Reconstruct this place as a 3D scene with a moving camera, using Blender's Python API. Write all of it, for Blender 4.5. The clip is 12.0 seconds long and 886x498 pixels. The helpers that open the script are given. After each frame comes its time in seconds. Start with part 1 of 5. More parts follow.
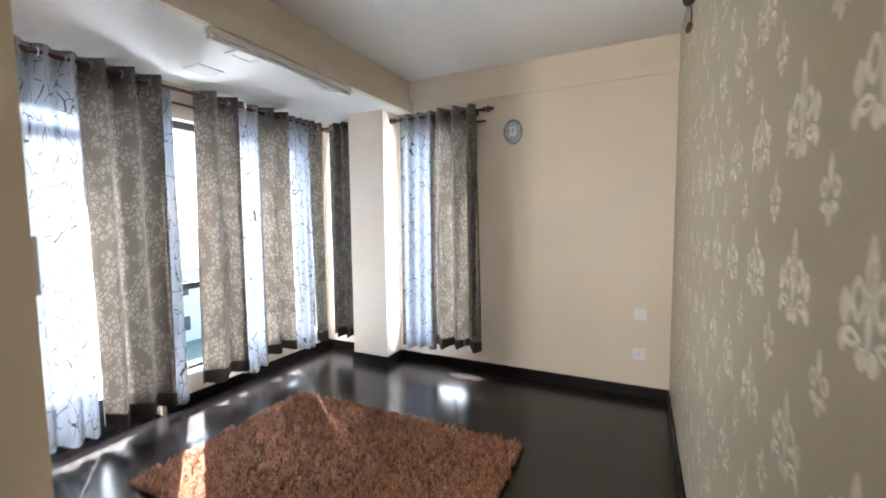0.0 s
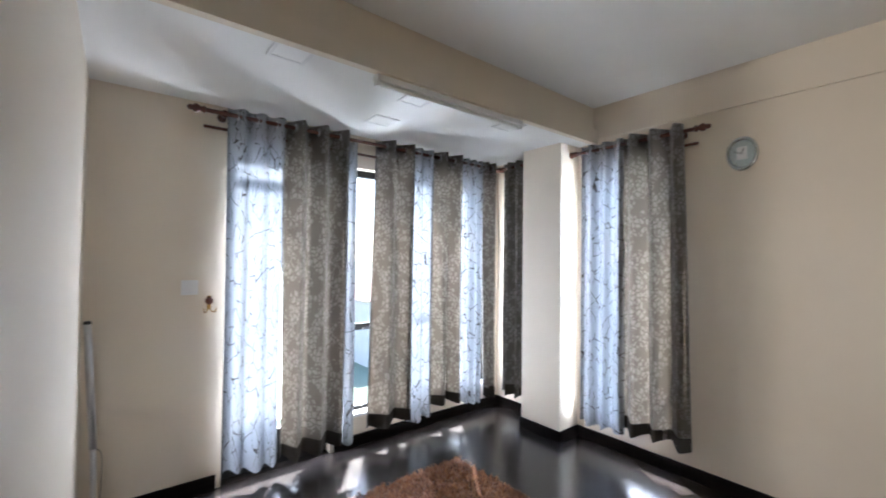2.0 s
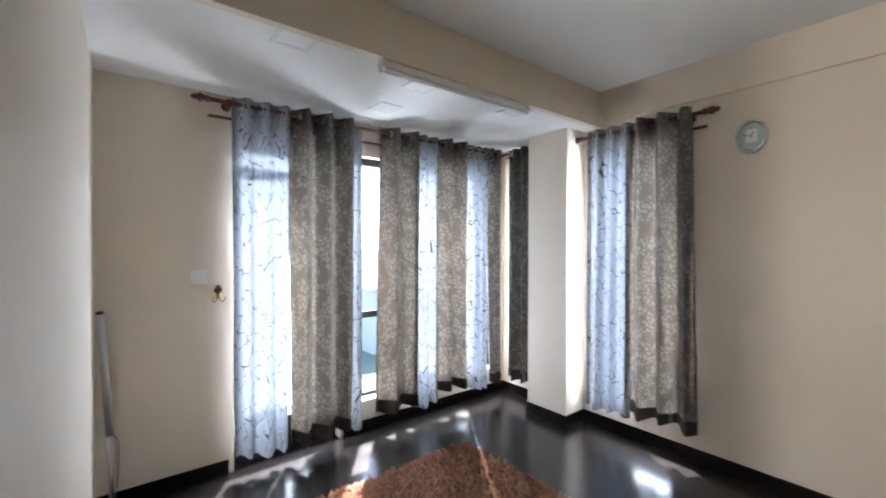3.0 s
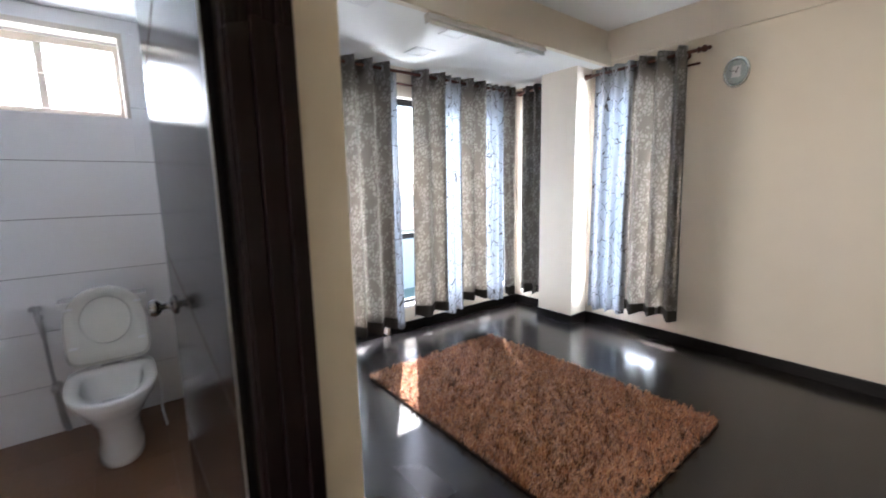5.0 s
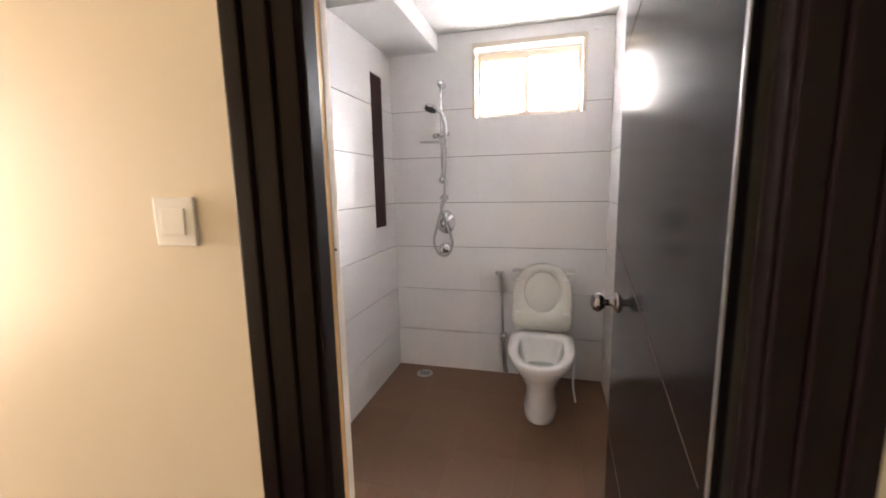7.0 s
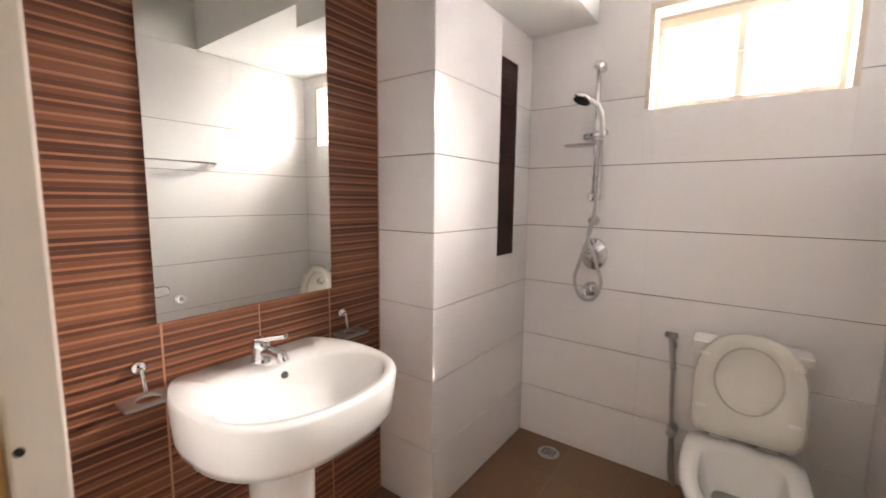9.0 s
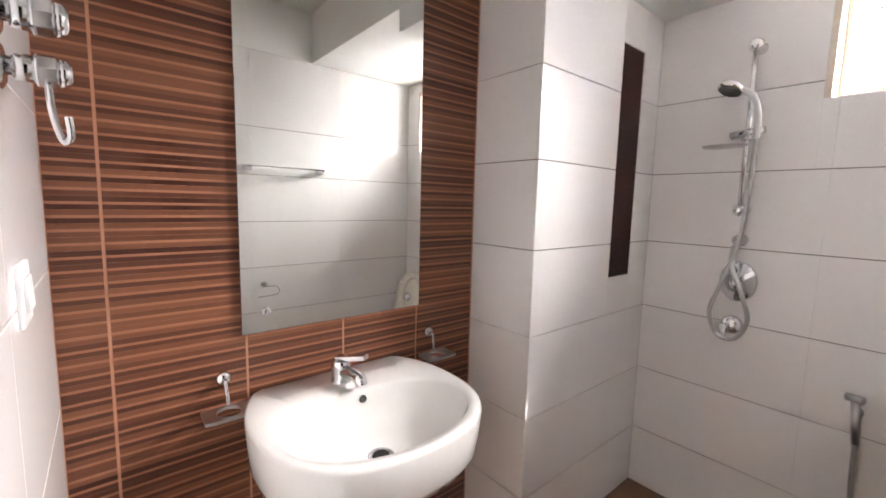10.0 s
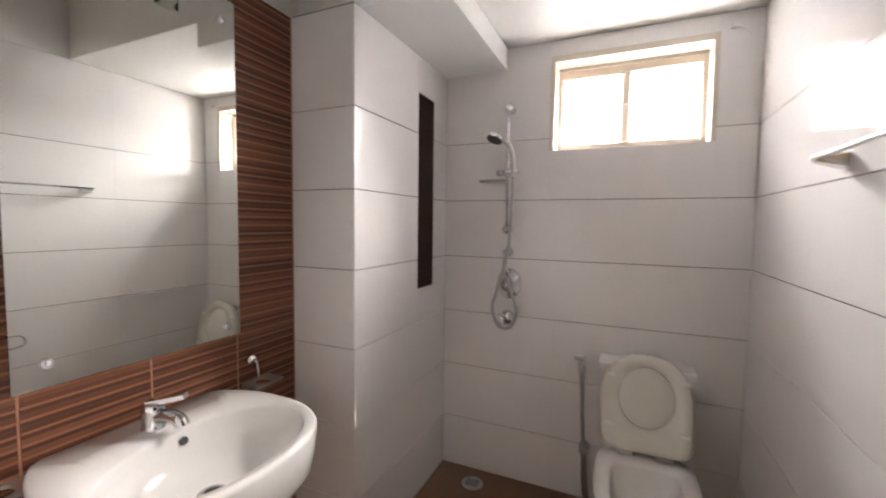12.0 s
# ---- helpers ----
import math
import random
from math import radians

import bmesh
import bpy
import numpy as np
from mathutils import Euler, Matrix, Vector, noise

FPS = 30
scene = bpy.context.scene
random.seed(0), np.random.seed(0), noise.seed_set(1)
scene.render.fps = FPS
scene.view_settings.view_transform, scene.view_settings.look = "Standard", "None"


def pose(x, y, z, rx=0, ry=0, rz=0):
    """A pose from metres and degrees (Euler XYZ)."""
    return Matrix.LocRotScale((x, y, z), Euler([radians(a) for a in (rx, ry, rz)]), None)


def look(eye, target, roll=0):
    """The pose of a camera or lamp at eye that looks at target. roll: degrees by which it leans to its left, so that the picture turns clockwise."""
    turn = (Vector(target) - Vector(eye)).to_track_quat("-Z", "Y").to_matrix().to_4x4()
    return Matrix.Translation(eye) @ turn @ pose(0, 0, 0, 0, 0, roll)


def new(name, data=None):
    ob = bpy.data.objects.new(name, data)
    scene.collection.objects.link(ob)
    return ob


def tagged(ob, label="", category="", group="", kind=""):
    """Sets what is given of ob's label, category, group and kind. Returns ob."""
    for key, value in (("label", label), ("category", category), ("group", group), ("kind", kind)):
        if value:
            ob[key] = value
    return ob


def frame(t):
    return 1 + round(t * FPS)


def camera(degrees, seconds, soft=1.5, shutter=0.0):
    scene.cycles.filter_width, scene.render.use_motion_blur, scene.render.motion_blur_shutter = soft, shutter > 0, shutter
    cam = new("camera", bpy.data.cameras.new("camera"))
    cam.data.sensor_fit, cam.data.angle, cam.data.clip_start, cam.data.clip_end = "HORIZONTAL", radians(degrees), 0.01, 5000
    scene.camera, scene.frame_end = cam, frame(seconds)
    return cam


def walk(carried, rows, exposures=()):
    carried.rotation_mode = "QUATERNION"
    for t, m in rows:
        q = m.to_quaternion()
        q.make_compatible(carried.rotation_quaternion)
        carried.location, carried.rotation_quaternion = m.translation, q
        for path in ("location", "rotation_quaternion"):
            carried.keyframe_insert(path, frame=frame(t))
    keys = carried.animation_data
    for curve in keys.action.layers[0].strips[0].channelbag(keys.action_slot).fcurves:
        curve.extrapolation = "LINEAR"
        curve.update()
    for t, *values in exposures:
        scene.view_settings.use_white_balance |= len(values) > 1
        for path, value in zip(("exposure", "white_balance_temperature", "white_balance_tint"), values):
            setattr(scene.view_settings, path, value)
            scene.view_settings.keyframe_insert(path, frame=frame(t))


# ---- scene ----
cam = camera(94.7, 12.0, soft=1.7, shutter=0.4)
PATH = [
    (0, (0.671, 1.017, 1.347), (-0.198, 2.812, 1.195), -0.6),
    (0.5, (0.539, 1.136, 1.39), (-0.281, 2.959, 1.33), -0.2),
    (1, (0.513, 1.253, 1.396), (-0.489, 2.984, 1.393), 0.4),
    (1.5, (0.527, 1.372, 1.398), (-0.783, 2.883, 1.437), 0.9),
    (2, (0.504, 1.413, 1.397), (-1.06, 2.66, 1.44), 0.7),
    (2.5, (0.485, 1.407, 1.4), (-1.177, 2.52, 1.425), 0.1),
    (3, (0.495, 1.399, 1.396), (-1.079, 2.632, 1.378), 0.1),
    (3.2, (0.508, 1.383, 1.374), (-1.008, 2.688, 1.335), 0.1),
    (5, (0.771, 0.869, 1.295), (-0.781, 2.094, 0.996), -1.2),
    (5.5, (0.794, 0.727, 1.271), (-1.03, 1.473, 0.93), -2.3),
    (6, (0.786, 0.722, 1.297), (-1.182, 0.872, 0.973), -1.8),
    (6.5, (0.69, 0.746, 1.287), (-1.271, 0.5, 0.983), -1.6),
    (8.3, (-0.012, 0.838, 1.297), (-1.77, -0.07, 1.003), 0.4),
    (8.5, (-0.042, 0.783, 1.287), (-1.766, -0.195, 1.017), 0.5),
    (9, (-0.124, 0.688, 1.302), (-1.728, -0.483, 1.064), 0.6),
    (9.5, (-0.201, 0.634, 1.314), (-1.643, -0.73, 1.07), 0.6),
    (10, (-0.264, 0.589, 1.328), (-1.533, -0.94, 1.101), 1.4),
    (10.5, (-0.274, 0.568, 1.333), (-1.512, -0.993, 1.156), 1.1),
    (11, (-0.272, 0.569, 1.392), (-1.64, -0.888, 1.325), 1.7),
    (11.5, (-0.239, 0.628, 1.383), (-1.863, -0.54, 1.363), 1.6),
    (12, (-0.122, 0.652, 1.354), (-1.945, -0.162, 1.227), 0.7),
]
EXPOSURE = [(0, 2.85, 6000, 12), (1, 2.65, 5900, 12), (2.5, 2.45, 5800, 12), (3.2, 2.5, 5800, 12), (4.8, 2.85, 5900, 12), (5.5, 2.75, 5700, 13), (6.0, 2.95, 6300, 15), (6.5, 3.25, 6700, 16), (8.3, 3.6, 8000, 20), (9.5, 3.35, 7500, 19), (10.5, 3.4, 7100, 18), (11.5, 3.15, 7200, 18), (12, 2.85, 7500, 19)]
walk(cam, [(t, look(*p)) for t, *p in PATH], EXPOSURE)

# ---- world and light ----
world = bpy.data.worlds.new("sky")
scene.world = world
world.use_nodes = True
wn = world.node_tree.nodes
sky = wn.new("ShaderNodeTexSky")
sky.sky_type = "NISHITA"
sky.sun_disc = False
sky.sun_elevation = radians(48)
sky.sun_rotation = radians(-55)
world.node_tree.links.new(sky.outputs[0], wn["Background"].inputs[0])
wn["Background"].inputs[1].default_value = 0.15
sun_data = bpy.data.lights.new("sun", "SUN")
sun_data.energy, sun_data.angle, sun_data.color = 5.0, radians(0.5), (1.0, 0.94, 0.85)
sun = new("sun", sun_data)
sun.matrix_world = look((-8.2 * 0.669, 5.7 * 0.669, 7.43), (0, 0, 0))


def area_light(name, centre, target, wide, high, watts, colour=(0.93, 0.97, 1.0)):
    data = bpy.data.lights.new(name, "AREA")
    data.shape, data.size, data.size_y, data.energy, data.color = "RECTANGLE", wide, high, watts, colour
    ob = new(name, data)
    ob.matrix_world = look(centre, target)
    return ob


area_light("sky_light_bathroom", (-3.05, 0.84, 2.45), (-1.0, 0.45, 0.80), 0.9, 0.8, 56)
# added warm fill for passage and far wall; no source known there
area_light("passage_fill", (0.14, -3.30, 1.15), (0.20, 1.0, 1.15), 0.40, 1.9, 20, (1.0, 0.88, 0.75))
area_light("sky_light_bay", (-2.60, 2.41, 1.15), (0, 2.41, 1.15), 1.02, 1.9, 25)
area_light("sky_light_bay", (-2.60, 3.73, 1.15), (0, 3.73, 1.15), 0.98, 1.9, 26)
area_light("sky_light_far", (-0.95, 4.66, 1.15), (-0.95, 0, 1.15), 0.55, 1.8, 20)

# ---- materials ----


class Mat:
    """A small node-material builder."""

    def __init__(self, name, colour=(0.5, 0.5, 0.5), rough=0.5, metal=0.0, **more):
        self.m = bpy.data.materials.new(name)
        self.m.use_nodes = True
        self.t = self.m.node_tree
        self.b = self.t.nodes["Principled BSDF"]
        self.b.inputs["Base Color"].default_value = (*colour, 1)
        self.b.inputs["Roughness"].default_value = rough
        self.b.inputs["Metallic"].default_value = metal
        for k, v in more.items():
            self.b.inputs[k.replace("_", " ")].default_value = v

    def n(self, kind, **props):
        node = self.t.nodes.new("ShaderNode" + kind)
        for k, v in props.items():
            if k in node.inputs:
                node.inputs[k].default_value = v
        return node

    def link(self, a, b):
        self.t.links.new(a, b)

    def coords(self, which="Object", scale=(1, 1, 1)):
        c = self.n("TexCoord")
        m = self.n("Mapping")
        m.inputs["Scale"].default_value = scale
        self.link(c.outputs[which], m.inputs["Vector"])
        return m.outputs["Vector"]

    def noise(self, vec, scale, detail=4.0, rough=0.55):
        n = self.n("TexNoise")
        n.inputs["Scale"].default_value, n.inputs["Detail"].default_value, n.inputs["Roughness"].default_value = scale, detail, rough
        self.link(vec, n.inputs["Vector"])
        return n.outputs["Fac"]

    def ramp(self, fac, stops):
        r = self.n("ValToRGB")
        e = r.color_ramp.elements
        while len(e) < len(stops):
            e.new(0.5)
        for el, (p, c) in zip(e, stops):
            el.position, el.color = p, (*c, 1) if len(c) == 3 else c
        self.link(fac, r.inputs["Fac"])
        return r.outputs["Color"]

    def math(self, op, a, b=None):
        n = self.n("Math")
        n.operation = op
        for i, v in enumerate((a, b)):
            if v is None:
                continue
            if isinstance(v, (int, float)):
                n.inputs[i].default_value = v
            else:
                self.link(v, n.inputs[i])
        return n.outputs[0]

    def mix(self, fac, a, b, blend="MIX"):
        n = self.n("Mix")
        n.data_type, n.blend_type = "RGBA", blend
        for i, v in ((0, fac), (6, a), (7, b)):
            if isinstance(v, (int, float)):
                n.inputs[i].default_value = v
            elif isinstance(v, tuple):
                n.inputs[i].default_value = (*v, 1)
            else:
                self.link(v, n.inputs[i])
        return n.outputs[2]

    def colour(self, out):
        self.link(out, self.b.inputs["Base Color"])

    def rough(self, fac, lo, hi):
        r = self.n("MapRange")
        r.inputs["To Min"].default_value, r.inputs["To Max"].default_value = lo, hi
        self.link(fac, r.inputs["Value"])
        self.link(r.outputs[0], self.b.inputs["Roughness"])

    def bump(self, fac, strength, distance=0.002):
        b = self.n("Bump")
        b.inputs["Strength"].default_value, b.inputs["Distance"].default_value = strength, distance
        self.link(fac, b.inputs["Height"])
        self.link(b.outputs[0], self.b.inputs["Normal"])


def vary(c, f):
    return tuple(min(1, v * f) for v in c)


def paint(name, c, rough=0.55):
    m = Mat(name, c, rough)
    v = m.coords()
    big, fine = m.noise(v, 1.3, 3), m.noise(v, 180, 3)
    m.colour(m.ramp(big, [(0.3, vary(c, 0.95)), (0.7, vary(c, 1.03))]))
    m.bump(fine, 0.12, 0.001)
    m.rough(big, rough - 0.06, rough + 0.08)
    return m.m


WALL = paint("cream_paint", (0.74, 0.655, 0.545), 0.42)
CEIL = paint("white_ceiling_paint", (0.84, 0.84, 0.83), 0.7)
BATH_PAINT = paint("bathroom_white_paint", (0.78, 0.79, 0.78), 0.6)
PLASTER = paint("pale_plaster", (0.88, 0.81, 0.74), 0.6)
OCHRE = paint("ochre_reveal_paint", (0.86, 0.54, 0.23), 0.5)


def wood_dark(name, c, rough, scale=(1, 1, 1), coat=0.0):
    m = Mat(name, c, rough)
    v = m.coords(scale=scale)
    g = m.noise(v, 14, 6, 0.6)
    big = m.noise(m.coords(), 2.1, 2)
    m.colour(m.mix(m.math("MULTIPLY", big, 0.5), m.ramp(g, [(0.3, vary(c, 0.55)), (0.7, vary(c, 1.5))]), vary(c, 0.8)))
    m.bump(g, 0.04, 0.001)
    m.rough(big, rough, rough + 0.10)
    m.b.inputs["Coat Weight"].default_value = coat
    m.b.inputs["Coat Roughness"].default_value = 0.12
    return m.m


DOOR_WOOD = wood_dark("dark_stained_door", (0.009, 0.008, 0.011), 0.11, (3, 3, 0.3), 0.2)
FRAME_WOOD = wood_dark("dark_stained_frame", (0.008, 0.0038, 0.0045), 0.24, (8, 8, 0.4), 0.0)
ROD_WOOD = wood_dark("mahogany_rod", (0.10, 0.026, 0.014), 0.3, (4, 4, 4), 0.3)
FRAME_WOOD.node_tree.nodes["Principled BSDF"].inputs["Specular IOR Level"].default_value = 0.2
DOOR_WOOD.node_tree.nodes["Principled BSDF"].inputs["Specular IOR Level"].default_value = 0.35
BASE_WOOD = wood_dark("dark_baseboard", (0.008, 0.006, 0.0055), 0.3, (1, 1, 6), 0.0)
BASE_WOOD.node_tree.nodes["Principled BSDF"].inputs["Specular IOR Level"].default_value = 0.15


def laminate():
    m = Mat("dark_laminate_floor", (0.02, 0.017, 0.016), 0.2)
    v = m.coords(scale=(1, 1, 1))
    br = m.n("TexBrick")
    br.offset = 0.37
    for k, val in (("Scale", 1.0), ("Mortar Size", 0.0016), ("Brick Width", 1.2), ("Row Height", 0.125), ("Mortar Smooth", 0.3)):
        br.inputs[k].default_value = val
    br.inputs["Color1"].default_value = (0.019, 0.016, 0.016, 1)
    br.inputs["Color2"].default_value = (0.030, 0.025, 0.024, 1)
    br.inputs["Mortar"].default_value = (0.006, 0.005, 0.005, 1)
    m.link(v, br.inputs["Vector"])
    g = m.noise(m.coords(scale=(2, 30, 1)), 6, 6, 0.6)
    m.colour(m.mix(m.math("MULTIPLY", g, 0.7), br.outputs["Color"], (0.024, 0.018, 0.016)))
    smear = m.noise(m.coords(), 3, 4)
    m.rough(smear, 0.18, 0.28)
    m.bump(g, 0.03, 0.0006)
    return m.m


FLOOR = laminate()


def tile_mat(name, c, rough, spread=0.03, speck=0.0):
    m = Mat(name, c, rough)
    o = m.n("ObjectInfo")
    v = m.coords("Object")
    big = m.noise(v, 2.2, 3)
    base = m.ramp(o.outputs["Random"], [(0, vary(c, 1 - spread)), (1, vary(c, 1 + spread))])
    if speck:
        base = m.mix(m.math("MULTIPLY", m.noise(v, 26, 5, 0.65), speck), base, vary(c, 0.55))
    m.colour(m.mix(m.math("MULTIPLY", big, 0.12), base, vary(c, 0.88)))
    m.rough(big, max(0.02, rough - 0.03), rough + 0.05)
    m.bump(big, 0.05, 0.004)
    return m.m


WHITE_TILE = tile_mat("glossy_white_tile", (0.80, 0.79, 0.79), 0.055, 0.015)
BROWN_TILE = tile_mat("brown_floor_tile", (0.22, 0.118, 0.066), 0.42, 0.06, 0.55)
GROUT = paint("dark_grout", (0.13, 0.11, 0.10), 0.85)
PINK_GROUT = paint("tan_grout", (0.58, 0.30, 0.20), 0.7)


def rib_mat():
    m = Mat("ribbed_brown_tile", (0.2, 0.09, 0.05), 0.38)
    isl = m.n("NewGeometry").outputs["Random Per Island"]
    v = m.coords("Object", (5, 5, 90))
    g = m.noise(v, 3, 5, 0.65)
    base = m.ramp(isl, [(0.0, (0.075, 0.022, 0.013)), (0.35, (0.125, 0.040, 0.021)), (0.55, (0.19, 0.070, 0.036)), (1.0, (0.27, 0.108, 0.055))])
    m.colour(m.mix(m.math("MULTIPLY", g, 0.42), base, (0.08, 0.026, 0.015)))
    m.bump(g, 0.2, 0.001)
    return m.m


RIB = rib_mat()
RIB_LINE = paint("ribbed_tile_line", (0.37, 0.156, 0.09), 0.5)
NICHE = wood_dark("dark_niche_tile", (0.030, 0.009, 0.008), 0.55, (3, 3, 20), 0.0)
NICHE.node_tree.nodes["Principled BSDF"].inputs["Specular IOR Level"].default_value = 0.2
CHROME = Mat("chrome", (0.72, 0.73, 0.75), 0.12, 1.0).m
DULL_CHROME = Mat("dull_chrome", (0.5, 0.5, 0.51), 0.28, 1.0).m
SATIN_STEEL = Mat("satin_steel", (0.36, 0.355, 0.35), 0.2, 1.0).m
ALU = Mat("aluminium", (0.62, 0.63, 0.65), 0.35, 1.0).m
BRASS = Mat("brass", (0.65, 0.42, 0.15), 0.25, 1.0).m
BLACK_ALU = Mat("black_aluminium", (0.015, 0.015, 0.016), 0.35).m
CREAM_FRAME = paint("cream_window_paint", (0.60, 0.53, 0.45), 0.5)
CERAMIC = Mat("white_ceramic", (0.85, 0.845, 0.83), 0.08, 0.0, Coat_Weight=0.5, Coat_Roughness=0.04).m
SEAT = Mat("ivory_plastic_seat", (0.75, 0.74, 0.68), 0.25).m
WHITE_PLASTIC = Mat("white_plastic", (0.80, 0.80, 0.81), 0.3).m
DARK_PLASTIC = Mat("dark_plastic", (0.02, 0.02, 0.022), 0.4).m
GREY_HOSE = Mat("grey_metal_hose", (0.42, 0.42, 0.43), 0.3, 0.9).m
MIRROR = Mat("mirror_silver", (0.86, 0.88, 0.85), 0.005, 1.0).m
CLOCK_FACE = Mat("clock_pale_face", (0.45, 0.52, 0.53), 0.3).m
CLOCK_RIM = Mat("clock_silver_rim", (0.50, 0.54, 0.55), 0.22, 0.8).m
DIFFUSER = Mat("opal_diffuser", (0.86, 0.86, 0.85), 0.3).m
GREY_TRIM = Mat("downlight_trim", (0.76, 0.76, 0.76), 0.5).m
WATER = Mat("toilet_water", (0.35, 0.38, 0.36), 0.03).m
HOLE = Mat("dark_drain_hole", (0.01, 0.01, 0.01), 0.5).m


def glass(name, c=(1, 1, 1), rough=0.0):
    m = Mat(name, c, rough, 0.0, Transmission_Weight=1.0, IOR=1.05)
    return m.m


PANE = glass("clear_pane", (0.97, 0.99, 1.0))
LAMP_GLASS = Mat("clear_lamp_glass", (0.94, 0.95, 0.95), 0.12, 0.0, Transmission_Weight=1.0, IOR=1.12).m


def frosted():
    m = Mat("frosted_pane", (0.9, 0.93, 0.95), 0.6)
    tr = m.n("BsdfTranslucent")
    tr.inputs["Color"].default_value = (0.52, 0.54, 0.57, 1)
    mx = m.n("MixShader")
    mx.inputs[0].default_value = 0.75
    m.link(m.b.outputs[0], mx.inputs[1])
    m.link(tr.outputs[0], mx.inputs[2])
    m.link(mx.outputs[0], m.t.nodes["Material Output"].inputs[0])
    return m.m


FROSTED = frosted()


def wallpaper():
    """Champagne paper with raised shiny damask motifs in a staggered lattice, in metres on the wall's plane."""
    m = Mat("champagne_damask_wallpaper", (0.42, 0.36, 0.25), 0.38)
    c = m.n("TexCoord")
    s = m.n("SeparateXYZ")
    m.link(c.outputs["Object"], s.inputs[0])
    M = m.math
    weave = m.noise(m.coords(scale=(1, 8, 90)), 12, 3)

    def motif(y0, z0, blobs, hollows):
        """Mirror-symmetric ornament on a lattice through (y0, z0); every blob: across, up, and its two radii."""
        py, pz = 0.234, 0.2525
        u = M("SUBTRACT", M("FRACT", M("ADD", M("DIVIDE", M("SUBTRACT", s.outputs["Y"], y0), py), 100.5)), 0.5)
        w = M("SUBTRACT", M("FRACT", M("ADD", M("DIVIDE", M("SUBTRACT", s.outputs["Z"], z0), pz), 100.5)), 0.5)
        u, w = M("MULTIPLY", M("ABSOLUTE", u), py), M("MULTIPLY", w, pz)

        def blob(cu, cw, ru, rw):
            a = M("POWER", M("ABSOLUTE", M("DIVIDE", M("SUBTRACT", u, cu), ru)), 1.5)
            b = M("POWER", M("ABSOLUTE", M("DIVIDE", M("SUBTRACT", w, cw), rw)), 1.5)
            return M("LESS_THAN", M("ADD", a, b), 1.0)
        out = blob(*blobs[0])
        for spec in blobs[1:]:
            out = M("MAXIMUM", out, blob(*spec))
        hollow = blob(*hollows[0])
        for spec in hollows[1:]:
            hollow = M("MAXIMUM", hollow, blob(*spec))
        return M("MULTIPLY", out, M("SUBTRACT", 1.0, hollow))
    lily = motif(2.047, 1.503, ((0.0, 0.040, 0.012, 0.036), (0.026, 0.004, 0.019, 0.027), (0.056, -0.008, 0.014, 0.022), (0.040, -0.040, 0.024, 0.012), (0.060, -0.050, 0.010, 0.014), (0.0, -0.020, 0.007, 0.030), (0.012, -0.058, 0.014, 0.014)),
                 ((0.024, 0.004, 0.009, 0.015), (0.0, 0.030, 0.004, 0.018), (0.036, -0.040, 0.010, 0.004)))
    bud = motif(2.164, 1.377, ((0.0, 0.026, 0.008, 0.024), (0.019, 0.004, 0.013, 0.015), (0.014, -0.022, 0.014, 0.009), (0.0, -0.036, 0.009, 0.011)), ((0.017, 0.004, 0.005, 0.007), (0.0, -0.010, 0.004, 0.010)))
    mo = M("MAXIMUM", lily, bud)
    # the motifs' uneven shine is painted in as pale colour broken by noise
    patchy_shine = M("MULTIPLY", mo, M("ADD", 0.0, M("MULTIPLY", m.noise(m.coords(), 42, 3), 1.7)))
    base = m.ramp(weave, [(0.3, (0.34, 0.285, 0.185)), (0.7, (0.41, 0.35, 0.24))])
    m.colour(m.mix(M("MINIMUM", patchy_shine, 1.0), base, (0.84, 0.78, 0.63)))
    m.link(M("SUBTRACT", 0.45, M("MULTIPLY", patchy_shine, 0.22)), m.b.inputs["Roughness"])
    m.bump(patchy_shine, 0.5, 0.002)
    return m.m


WALLPAPER = wallpaper()


